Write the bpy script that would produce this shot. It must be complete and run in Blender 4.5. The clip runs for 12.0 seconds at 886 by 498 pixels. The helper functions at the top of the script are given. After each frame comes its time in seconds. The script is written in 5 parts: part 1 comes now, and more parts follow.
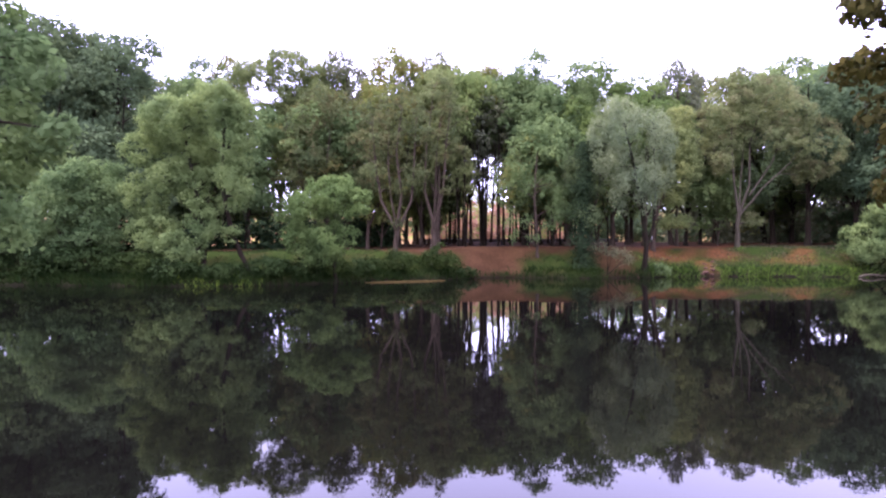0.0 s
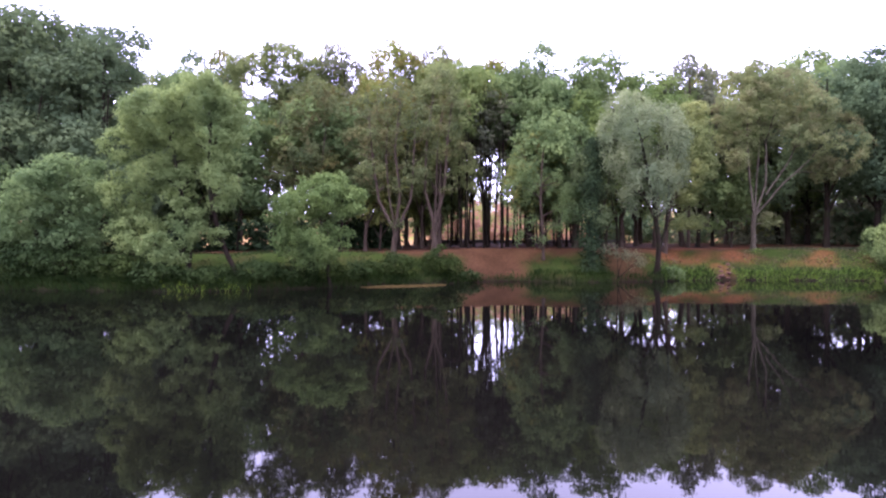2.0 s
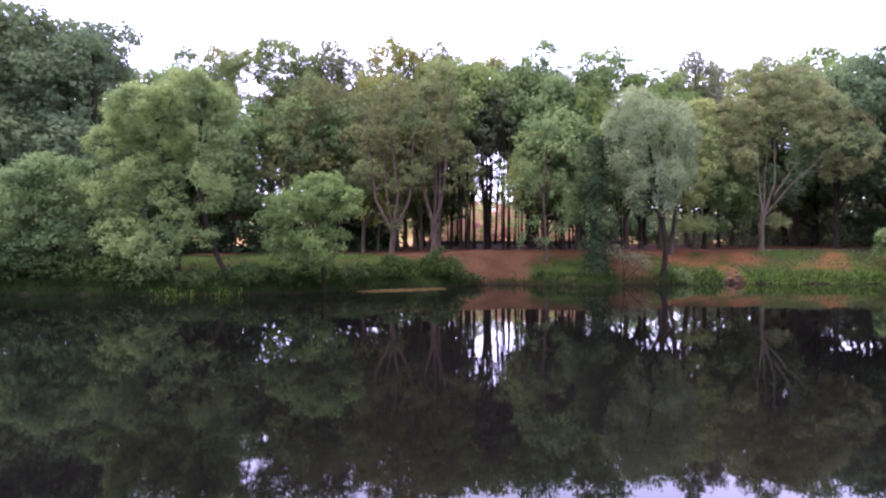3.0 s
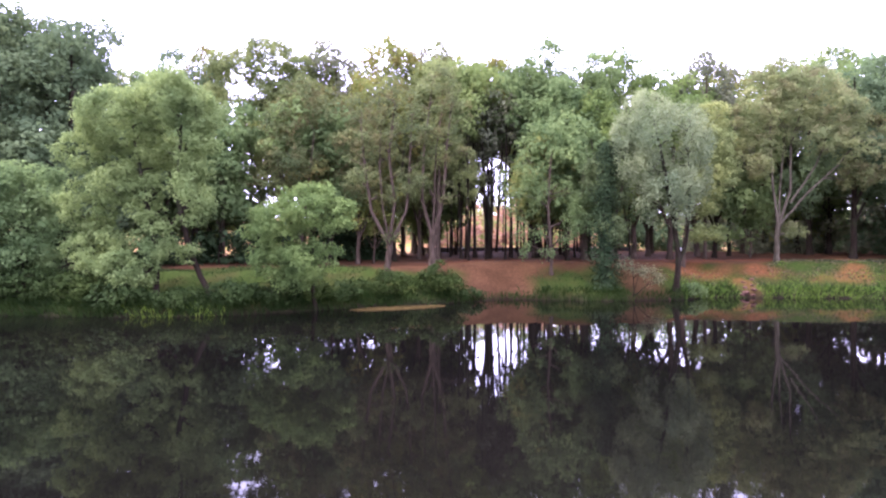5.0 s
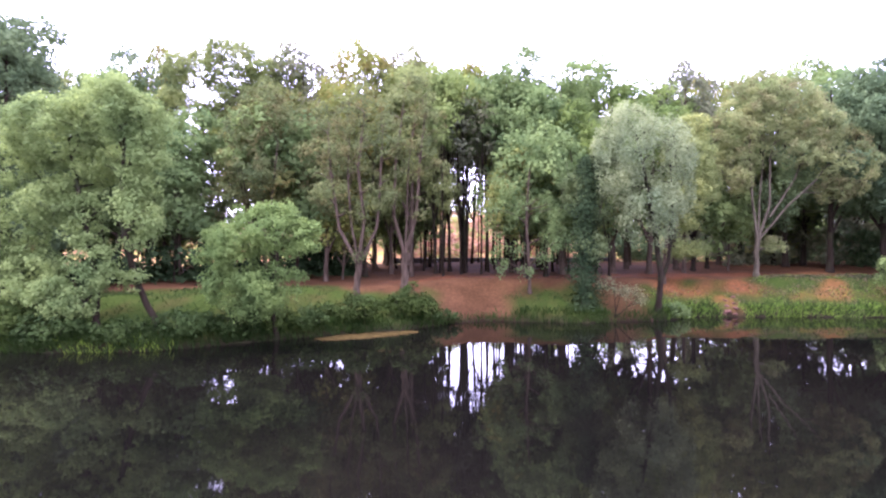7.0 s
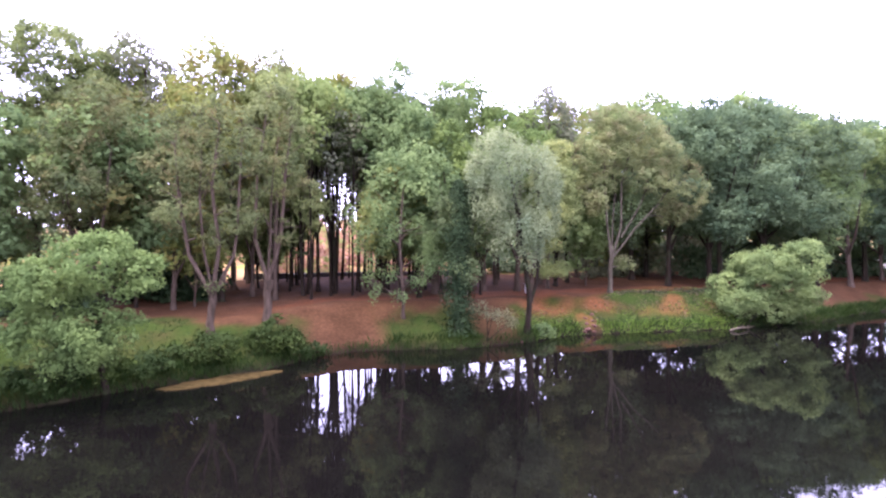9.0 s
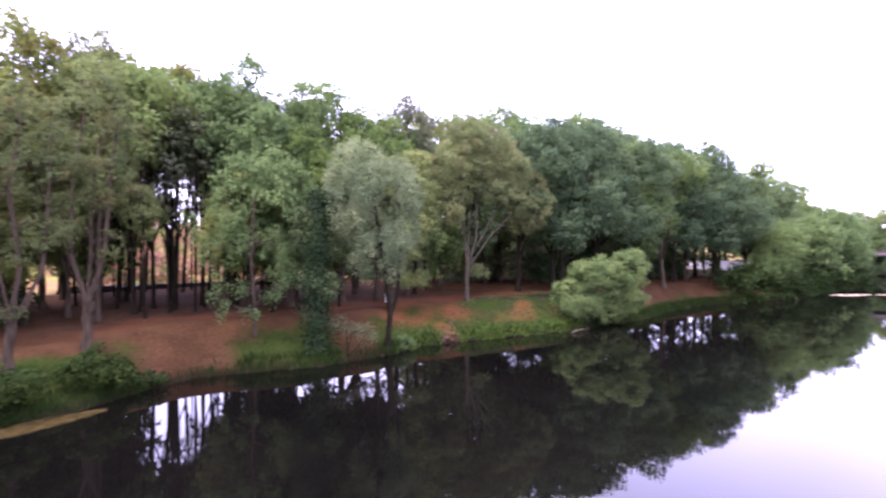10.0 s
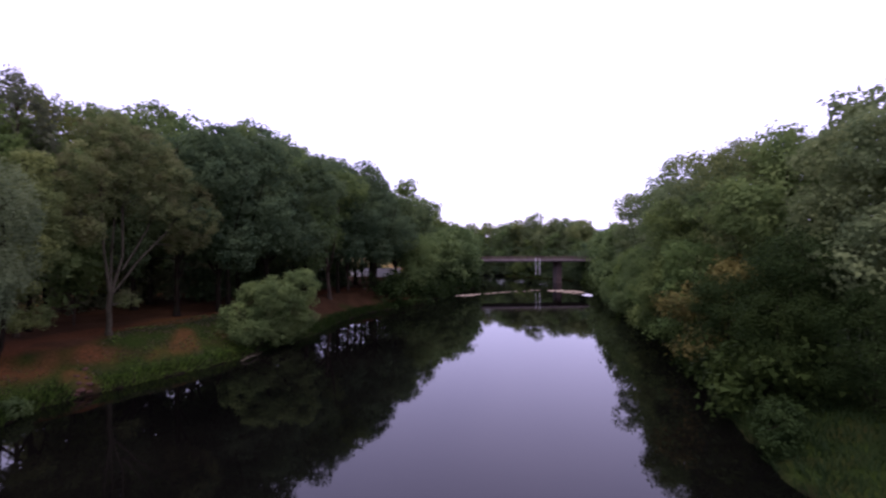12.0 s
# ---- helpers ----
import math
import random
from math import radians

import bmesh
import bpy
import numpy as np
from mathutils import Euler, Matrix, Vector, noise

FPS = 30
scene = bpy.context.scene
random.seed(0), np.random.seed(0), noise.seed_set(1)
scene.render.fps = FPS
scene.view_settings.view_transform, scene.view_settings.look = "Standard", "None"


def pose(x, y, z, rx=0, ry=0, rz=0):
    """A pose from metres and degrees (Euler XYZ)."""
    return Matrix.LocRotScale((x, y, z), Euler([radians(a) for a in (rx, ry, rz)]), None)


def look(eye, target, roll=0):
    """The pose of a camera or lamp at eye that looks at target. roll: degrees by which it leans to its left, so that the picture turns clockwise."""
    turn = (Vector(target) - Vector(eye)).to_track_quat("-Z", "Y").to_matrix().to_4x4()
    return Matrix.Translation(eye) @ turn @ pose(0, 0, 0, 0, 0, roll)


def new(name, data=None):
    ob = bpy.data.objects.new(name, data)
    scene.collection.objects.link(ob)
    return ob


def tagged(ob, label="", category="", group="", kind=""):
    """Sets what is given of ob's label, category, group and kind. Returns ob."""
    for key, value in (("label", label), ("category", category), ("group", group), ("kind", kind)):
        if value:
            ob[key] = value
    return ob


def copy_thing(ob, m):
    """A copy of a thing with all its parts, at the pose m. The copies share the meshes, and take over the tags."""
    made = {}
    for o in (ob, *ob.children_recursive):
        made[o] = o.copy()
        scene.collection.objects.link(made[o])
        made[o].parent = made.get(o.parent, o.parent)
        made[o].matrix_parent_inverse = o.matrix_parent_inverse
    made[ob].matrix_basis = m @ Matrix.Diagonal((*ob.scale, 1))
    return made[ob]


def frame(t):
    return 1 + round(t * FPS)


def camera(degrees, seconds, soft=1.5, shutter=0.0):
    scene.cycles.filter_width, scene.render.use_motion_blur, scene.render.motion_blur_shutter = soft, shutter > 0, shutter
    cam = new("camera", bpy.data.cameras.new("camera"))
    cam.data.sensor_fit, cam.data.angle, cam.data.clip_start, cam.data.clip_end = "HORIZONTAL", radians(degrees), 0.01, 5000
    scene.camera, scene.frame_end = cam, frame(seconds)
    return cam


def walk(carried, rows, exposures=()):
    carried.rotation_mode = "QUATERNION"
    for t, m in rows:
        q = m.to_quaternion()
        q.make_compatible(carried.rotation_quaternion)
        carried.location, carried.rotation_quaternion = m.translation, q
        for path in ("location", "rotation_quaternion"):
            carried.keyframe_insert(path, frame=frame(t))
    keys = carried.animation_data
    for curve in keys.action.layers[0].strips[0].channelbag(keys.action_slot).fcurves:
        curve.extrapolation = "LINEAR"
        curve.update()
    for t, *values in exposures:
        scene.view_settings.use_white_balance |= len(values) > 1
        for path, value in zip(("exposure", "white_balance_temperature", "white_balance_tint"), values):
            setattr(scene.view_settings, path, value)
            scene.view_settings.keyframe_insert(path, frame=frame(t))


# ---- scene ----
# ------------------------------------------------------------ camera and walk
cam = camera(80.33, 12.0, soft=2.25, shutter=0.3)
ROWS = [
    (0.0, 0.000, 0.000, 1.953, 0.00, -0.17, 0.03),
    (0.5, 0.022, 0.334, 1.984, 0.12, -0.14, 0.01),
    (1.0, 0.070, 0.763, 2.010, 0.23, -0.13, 0.01),
    (1.5, 0.110, 1.235, 2.030, 0.31, -0.13, 0.01),
    (2.0, 0.121, 1.759, 2.065, 0.33, -0.15, 0.00),
    (2.5, 0.124, 2.290, 2.122, 0.32, -0.17, 0.00),
    (3.0, 0.128, 2.790, 2.211, 0.32, -0.19, 0.00),
    (5.0, 0.130, 4.599, 2.934, 0.26, -0.22, -0.01),
    (5.5, 0.135, 5.082, 3.154, 0.30, -0.22, -0.01),
    (6.0, 0.155, 5.520, 3.405, -1.00, -0.22, 0.00),
    (6.5, 0.157, 5.918, 3.671, -1.40, -0.24, 0.00),
    (8.5, 0.228, 7.288, 4.900, -12.61, -0.23, -0.03),
    (9.0, 0.250, 7.555, 5.225, -16.65, -0.20, -0.04),
    (9.5, 0.298, 7.815, 5.543, -21.14, -0.20, -0.02),
    (10.0, 0.345, 8.084, 5.874, -32.07, -0.18, 0.02),
    (10.5, 0.390, 8.376, 6.220, -41.45, -0.18, 0.03),
    (11.0, 0.455, 8.636, 6.600, -49.39, -0.16, 0.03),
    (11.5, 0.510, 8.846, 6.975, -59.10, -0.16, 0.02),
    (12.0, 0.530, 8.970, 7.357, -67.67, -0.17, 0.00),
]
walk(cam, [(t, pose(x, y, z, 90 + pitch, roll, yaw)) for t, x, y, z, yaw, pitch, roll in ROWS],
     exposures=[(0.0, 2.54, 5700, 47), (3.0, 2.58, 5700, 47), (5.0, 3.08, 5760, 47), (6.0, 3.2, 5760, 47), (8.0, 3.3, 5760, 47), (9.0, 3.2, 5760, 47), (9.5, 3.05, 5770, 47), (10.0, 2.6, 5800, 47), (10.5, 1.92, 5830, 47), (11.0, 1.32, 5850, 46), (11.5, 0.98, 5850, 46), (12.0, 0.4, 5850, 46)])

# ------------------------------------------------------------ overcast sky and a veiled sun
SUN_ELEVATION, SUN_AZIMUTH = 64.0, 272.0
world = bpy.data.worlds.new("overcast_sky")
scene.world = world
world.use_nodes = True
wn, wl = world.node_tree.nodes, world.node_tree.links
wn.clear()
sky = wn.new("ShaderNodeTexSky")
sky.sky_type, sky.sun_disc = "NISHITA", False
sky.sun_elevation, sky.sun_rotation = radians(SUN_ELEVATION), radians(SUN_AZIMUTH)
clear = wn.new("ShaderNodeBackground")
clear.inputs["Strength"].default_value = 0.06
wl.new(sky.outputs["Color"], clear.inputs["Color"])
wco = wn.new("ShaderNodeTexCoord")
wnoise = wn.new("ShaderNodeTexNoise")
wnoise.inputs["Scale"].default_value, wnoise.inputs["Detail"].default_value = 2.2, 4.0
wl.new(wco.outputs["Generated"], wnoise.inputs["Vector"])
wramp = wn.new("ShaderNodeValToRGB")
wramp.color_ramp.elements[0].position, wramp.color_ramp.elements[0].color = 0.3, (0.81, 0.79, 0.95, 1)
wramp.color_ramp.elements[1].position, wramp.color_ramp.elements[1].color = 0.7, (0.94, 0.91, 1.06, 1)
wl.new(wnoise.outputs["Fac"], wramp.inputs["Fac"])
cloud = wn.new("ShaderNodeBackground")
cloud.inputs["Strength"].default_value = 0.95
wl.new(wramp.outputs["Color"], cloud.inputs["Color"])
wmix, wout = wn.new("ShaderNodeAddShader"), wn.new("ShaderNodeOutputWorld")
wl.new(clear.outputs[0], wmix.inputs[0])
wl.new(cloud.outputs[0], wmix.inputs[1])
wl.new(wmix.outputs[0], wout.inputs["Surface"])

sun = new("sun", bpy.data.lights.new("sun", "SUN"))
sun.data.energy, sun.data.angle, sun.data.color = 1.35, radians(22), (1.0, 0.93, 0.80)
az, el = radians(SUN_AZIMUTH), radians(SUN_ELEVATION)
sun.matrix_world = look((60 * math.sin(az), 60 * math.cos(az), 80), (60 * math.sin(az) - math.sin(az) * math.cos(el), 60 * math.cos(az) - math.cos(az) * math.cos(el), 80 - math.sin(el)))


# ------------------------------------------------------------ materials
def material(name, rough=0.8, metal=0.0, spec=0.3):
    m = bpy.data.materials.new(name)
    m.use_nodes = True
    nodes, links = m.node_tree.nodes, m.node_tree.links
    bsdf = nodes["Principled BSDF"]
    bsdf.inputs["Roughness"].default_value = rough
    bsdf.inputs["Metallic"].default_value = metal
    bsdf.inputs["Specular IOR Level"].default_value = spec
    return m, nodes, links, bsdf


def node_noise(nodes, links, scale, detail=4.0, coord="Object", stretch=None, distort=0.0):
    co = nodes.new("ShaderNodeTexCoord")
    n = nodes.new("ShaderNodeTexNoise")
    n.inputs["Scale"].default_value, n.inputs["Detail"].default_value = scale, detail
    n.inputs["Distortion"].default_value = distort
    src = co.outputs[coord]
    if stretch:
        mp = nodes.new("ShaderNodeMapping")
        mp.inputs["Scale"].default_value = stretch
        links.new(src, mp.inputs["Vector"])
        src = mp.outputs["Vector"]
    links.new(src, n.inputs["Vector"])
    return n.outputs["Fac"]


def node_ramp(nodes, links, fac, stops):
    r = nodes.new("ShaderNodeValToRGB")
    while len(r.color_ramp.elements) < len(stops):
        r.color_ramp.elements.new(0.5)
    for e, (p, c) in zip(r.color_ramp.elements, stops):
        e.position, e.color = p, (*c, 1)
    links.new(fac, r.inputs["Fac"])
    return r.outputs["Color"]


def node_mix(nodes, links, fac, a, b, mode="MIX"):
    m = nodes.new("ShaderNodeMix")
    m.data_type, m.blend_type = "RGBA", mode
    for sock, v in ((m.inputs[0], fac), (m.inputs[6], a), (m.inputs[7], b)):
        if isinstance(v, (int, float)):
            sock.default_value = v
        elif isinstance(v, tuple):
            sock.default_value = (*v, 1)
        else:
            links.new(v, sock)
    return m.outputs[2]


def node_bump(nodes, links, bsdf, height, strength, distance):
    b = nodes.new("ShaderNodeBump")
    b.inputs["Strength"].default_value, b.inputs["Distance"].default_value = strength, distance
    links.new(height, b.inputs["Height"])
    links.new(b.outputs["Normal"], bsdf.inputs["Normal"])


COOL = 1.55     # how much bluer leaves are than the plain greens below; haze in the colour


def mid_of(a, b):
    return tuple((x + y) / 2 for x, y in zip(a, b))


def leaf_material(name, dark, light, tip, glow=0.3, dry=None, rough=0.78, sheen=0.05):
    """Leaves: colour varies leaf by leaf, clump by clump and tree by tree; some light comes through the blade."""
    m, nodes, links, bsdf = material(name, rough, 0.0, sheen)
    dark, light, tip = ((c[0], c[1], c[2] * COOL) for c in (dark, light, tip))
    geo = nodes.new("ShaderNodeNewGeometry")
    info = nodes.new("ShaderNodeObjectInfo")
    col = node_ramp(nodes, links, geo.outputs["Random Per Island"], [(0.0, mid_of(dark, light)), (0.6, light), (1.0, mid_of(tip, light))])
    big = node_noise(nodes, links, 0.55, 3.0)
    tone = node_ramp(nodes, links, big, [(0.32, (0.66, 0.72, 0.70)), (0.68, (1.25, 1.18, 1.05))])
    col = node_mix(nodes, links, 1.0, col, tone, "MULTIPLY")
    if dry:
        patch = node_noise(nodes, links, 0.9, 4.0)
        mask = node_ramp(nodes, links, patch, [(0.5, (0, 0, 0)), (0.62, (0.75, 0.75, 0.75))])
        col = node_mix(nodes, links, mask, col, dry)
    tree_tone = node_ramp(nodes, links, info.outputs["Random"], [(0.0, (0.90, 0.94, 0.97)), (0.5, (1, 1, 1)), (1.0, (1.12, 1.05, 0.88))])
    col = node_mix(nodes, links, 1.0, col, tree_tone, "MULTIPLY")
    links.new(col, bsdf.inputs["Base Color"])
    trans = nodes.new("ShaderNodeBsdfTranslucent")
    links.new(col, trans.inputs["Color"])
    mix = nodes.new("ShaderNodeMixShader")
    mix.inputs[0].default_value = 1.1 * glow
    links.new(bsdf.outputs[0], mix.inputs[1])
    links.new(trans.outputs[0], mix.inputs[2])
    links.new(mix.outputs[0], nodes["Material Output"].inputs["Surface"])
    return m


def bark_material(name, dark, light, moss=None):
    m, nodes, links, bsdf = material(name, 0.95, 0.0, 0.05)
    fine = node_noise(nodes, links, 9.0, 6.0, stretch=(1, 1, 0.18), distort=0.6)
    col = node_ramp(nodes, links, fine, [(0.32, dark), (0.66, light)])
    if moss:
        patch = node_noise(nodes, links, 1.3, 4.0)
        mask = node_ramp(nodes, links, patch, [(0.5, (0, 0, 0)), (0.65, (0.8, 0.8, 0.8))])
        col = node_mix(nodes, links, mask, col, moss)
    links.new(col, bsdf.inputs["Base Color"])
    node_bump(nodes, links, bsdf, fine, 0.7, 0.04)
    return m


LEAF_WILLOW_OAK = leaf_material("leaf_bright_green", (0.103, 0.156, 0.036), (0.134, 0.197, 0.045), (0.166, 0.236, 0.058), 0.48)
LEAF_FRESH = leaf_material("leaf_fresh_green", (0.082, 0.129, 0.023), (0.107, 0.167, 0.031), (0.140, 0.204, 0.037), 0.48)
LEAF_SILVER = leaf_material("leaf_silver_willow", (0.128, 0.170, 0.055), (0.155, 0.203, 0.065), (0.182, 0.232, 0.078), 0.46)
LEAF_OLIVE = leaf_material("leaf_olive_oak", (0.102, 0.134, 0.025), (0.131, 0.169, 0.030), (0.160, 0.198, 0.039), 0.52, dry=(0.154, 0.134, 0.039))
LEAF_OAK = leaf_material("leaf_brownish_oak", (0.076, 0.100, 0.024), (0.099, 0.126, 0.029), (0.121, 0.150, 0.038), 0.52, dry=(0.109, 0.096, 0.033))
LEAF_ASH = leaf_material("leaf_yellow_olive_ash", (0.146, 0.174, 0.042), (0.180, 0.212, 0.050), (0.209, 0.243, 0.062), 0.52, dry=(0.158, 0.141, 0.058))
LEAF_DUN = leaf_material("leaf_dun_green", (0.084, 0.098, 0.035), (0.112, 0.128, 0.045), (0.143, 0.156, 0.054), 0.4)
LEAF_MID = leaf_material("leaf_mid_green", (0.091, 0.140, 0.031), (0.121, 0.182, 0.040), (0.155, 0.217, 0.053), 0.52)
LEAF_DARK = leaf_material("leaf_dark_green", (0.063, 0.100, 0.030), (0.084, 0.130, 0.038), (0.106, 0.156, 0.048), 0.52)
LEAF_WALL = leaf_material("leaf_dusky_green", (0.111, 0.147, 0.040), (0.145, 0.191, 0.052), (0.186, 0.230, 0.064), 0.5)
LEAF_GLOOM = leaf_material("leaf_deep_green", (0.056, 0.086, 0.026), (0.074, 0.112, 0.032), (0.095, 0.137, 0.040), 0.45)
LEAF_YELLOW = leaf_material("leaf_yellow_green", (0.138, 0.171, 0.036), (0.174, 0.213, 0.045), (0.207, 0.245, 0.054), 0.52)
LEAF_OCHRE = leaf_material("leaf_ochre", (0.080, 0.080, 0.016), (0.104, 0.100, 0.019), (0.128, 0.116, 0.026), 0.3)
LEAF_DUSK = leaf_material("leaf_dark_olive", (0.028, 0.029, 0.004), (0.044, 0.042, 0.006), (0.080, 0.064, 0.009), 0.3, rough=0.75, sheen=0.05)
LEAF_BRACKEN = leaf_material("leaf_dry_bracken", (0.221, 0.115, 0.047), (0.286, 0.155, 0.062), (0.338, 0.203, 0.078), 0.3, rough=0.75, sheen=0.1)
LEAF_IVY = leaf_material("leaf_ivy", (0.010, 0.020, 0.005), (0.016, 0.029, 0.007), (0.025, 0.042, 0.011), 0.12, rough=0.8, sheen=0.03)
# green darkened to hold the shade under trees and bank lip
LEAF_SHADED = leaf_material("leaf_shaded_shrub", (0.015, 0.029, 0.004), (0.023, 0.042, 0.007), (0.035, 0.056, 0.010), 0.3, rough=0.75, sheen=0.05)
# blade and fringe greens are lowered for tree shade on the left bank
GRASS_BLADE = leaf_material("grass_blade", (0.011, 0.026, 0.004), (0.019, 0.038, 0.006), (0.031, 0.046, 0.009), 0.3, rough=0.75, sheen=0.1)
GRASS_FRINGE = leaf_material("grass_fringe_blade", (0.010, 0.025, 0.002), (0.018, 0.038, 0.005), (0.029, 0.048, 0.007), 0.35, rough=0.75, sheen=0.1)
GRASS_LIGHT = leaf_material("grass_light_blade", (0.076, 0.138, 0.013), (0.110, 0.184, 0.017), (0.152, 0.207, 0.029), 0.35, rough=0.75, sheen=0.1)
GRASS_DRY = leaf_material("grass_dry_blade", (0.085, 0.074, 0.026), (0.13, 0.10, 0.042), (0.18, 0.14, 0.066), 0.3, rough=0.75, sheen=0.1)
BARK_GREY = bark_material("bark_grey", (0.025, 0.019, 0.011), (0.061, 0.045, 0.029))
BARK_DARK = bark_material("bark_dark", (0.008, 0.006, 0.003), (0.021, 0.016, 0.010), moss=(0.015, 0.020, 0.007))
BARK_PALE = bark_material("bark_pale_lichen", (0.030, 0.027, 0.015), (0.076, 0.065, 0.040))

# water: dark river with a still surface
WATER, nodes, links, bsdf = material("river_water", 0.02, 0.0, 0.5)
bsdf.inputs["IOR"].default_value = 1.333
murk = node_noise(nodes, links, 0.12, 3.0)
links.new(node_ramp(nodes, links, murk, [(0.3, (0.0012, 0.0012, 0.001)), (0.7, (0.003, 0.0027, 0.002))]), bsdf.inputs["Base Color"])
ripple = node_noise(nodes, links, 1.6, 3.0)
node_bump(nodes, links, bsdf, ripple, 0.07, 0.02)


def ground_material():
    m, nodes, links, bsdf = material("bank_ground", 0.95, 0.0, 0.02)
    def attr(name):
        a = nodes.new("ShaderNodeAttribute")
        a.attribute_name = name
        return a.outputs["Fac"]
    fine = node_noise(nodes, links, 7.0, 8.0)
    mid = node_noise(nodes, links, 0.7, 5.0)
    litter = node_ramp(nodes, links, fine, [(0.25, (0.031, 0.0170, 0.0080)), (0.55, (0.049, 0.0262, 0.0118)), (0.8, (0.070, 0.039, 0.0180))])
    litter = node_mix(nodes, links, 1.0, litter, node_ramp(nodes, links, mid, [(0.3, (0.7, 0.68, 0.66)), (0.7, (1.2, 1.15, 1.1))]), "MULTIPLY")
    grass = node_ramp(nodes, links, fine, [(0.25, (0.010, 0.019, 0.003)), (0.55, (0.018, 0.031, 0.005)), (0.8, (0.030, 0.040, 0.009))])
    grass = node_mix(nodes, links, node_ramp(nodes, links, mid, [(0.45, (0, 0, 0)), (0.7, (0.7, 0.7, 0.7))]), grass, (0.030, 0.026, 0.008))
    soil = node_ramp(nodes, links, fine, [(0.3, (0.060, 0.024, 0.010)), (0.7, (0.135, 0.050, 0.018))])
    field = node_ramp(nodes, links, mid, [(0.38, (0.16, 0.19, 0.04)), (0.47, (0.21, 0.125, 0.055)), (0.56, (0.25, 0.145, 0.07)), (0.64, (0.17, 0.20, 0.05))])
    mud = node_ramp(nodes, links, fine, [(0.3, (0.005, 0.0045, 0.0025)), (0.7, (0.015, 0.012, 0.007))])
    col = node_mix(nodes, links, attr("grass"), litter, grass)
    col = node_mix(nodes, links, attr("soil"), col, soil)
    col = node_mix(nodes, links, attr("field"), col, field)
    col = node_mix(nodes, links, attr("mud"), col, mud)
    links.new(col, bsdf.inputs["Base Color"])
    node_bump(nodes, links, bsdf, fine, 0.6, 0.06)
    return m


GROUND = ground_material()


def plain_material(name, dark, light, rough, scale=4.0, bump=0.2, spec=0.3):
    m, nodes, links, bsdf = material(name, rough, 0.0, spec)
    n = node_noise(nodes, links, scale, 6.0)
    links.new(node_ramp(nodes, links, n, [(0.3, dark), (0.7, light)]), bsdf.inputs["Base Color"])
    node_bump(nodes, links, bsdf, n, bump, 0.03)
    return m


CONCRETE = plain_material("bridge_concrete", (0.08, 0.064, 0.058), (0.15, 0.122, 0.112), 0.9, 1.5)
RUST = plain_material("rusty_steel", (0.050, 0.032, 0.026), (0.10, 0.068, 0.056), 0.8, 3.0)
WHITE_PAINT = plain_material("white_paint", (0.66, 0.66, 0.66), (0.82, 0.82, 0.82), 0.6, 2.0, 0.05)
STONE = plain_material("dark_stone", (0.018, 0.017, 0.016), (0.059, 0.054, 0.050), 0.9, 3.0, 0.5)
WEED = plain_material("floating_weed", (0.018, 0.014, 0.004), (0.042, 0.030, 0.009), 0.9, 5.0, 0.3, 0.02)
SCUM = plain_material("pale_floating_scum", (0.162, 0.128, 0.081), (0.405, 0.324, 0.216), 0.8, 2.5, 0.3)
SKY_GLINT = plain_material("white_water", (0.6, 0.6, 0.62), (0.85, 0.85, 0.88), 0.5, 6.0, 0.4)
# pale blue in place of green: the distance haze is in the colour
HILL = plain_material("hazy_wooded_hill", (0.30, 0.34, 0.44), (0.36, 0.40, 0.50), 1.0, 0.02, 0.0)


# ------------------------------------------------------------ mesh helpers
def mesh_from(name, verts, faces_idx, nper, mat, smooth=False):
    """A mesh out of arrays: verts (n, 3), faces_idx (m, nper)."""
    me = bpy.data.meshes.new(name)
    verts = np.asarray(verts, np.float32)
    faces_idx = np.asarray(faces_idx, np.int32)
    me.vertices.add(len(verts))
    me.vertices.foreach_set("co", verts.ravel())
    me.loops.add(faces_idx.size)
    me.loops.foreach_set("vertex_index", faces_idx.ravel())
    me.polygons.add(len(faces_idx))
    me.polygons.foreach_set("loop_start", np.arange(0, faces_idx.size, nper, dtype=np.int32))
    if smooth:
        me.polygons.foreach_set("use_smooth", np.ones(len(faces_idx), bool))
    me.update(calc_edges=True)
    me.validate()
    me.materials.append(mat)
    return me


def part(name, me, parent, label=""):
    ob = new(name, me)
    ob.parent = parent
    return tagged(ob, label)


def bm_mesh(name, bm, mat, smooth=False):
    me = bpy.data.meshes.new(name)
    bm.to_mesh(me)
    bm.free()
    me.materials.append(mat)
    for p in me.polygons:
        p.use_smooth = smooth
    return me


def box_bm(sx, sy, sz, at=(0, 0, 0), bevel=0.02):
    bm = bmesh.new()
    bmesh.ops.create_cube(bm, size=1.0, matrix=Matrix.Translation(at) @ Matrix.Diagonal((sx, sy, sz, 1)))
    if bevel:
        bmesh.ops.bevel(bm, geom=bm.edges[:], offset=bevel, segments=1, affect="EDGES")
    return bm


def unit(v):
    return v / np.maximum(np.linalg.norm(v, axis=-1, keepdims=True), 1e-9)


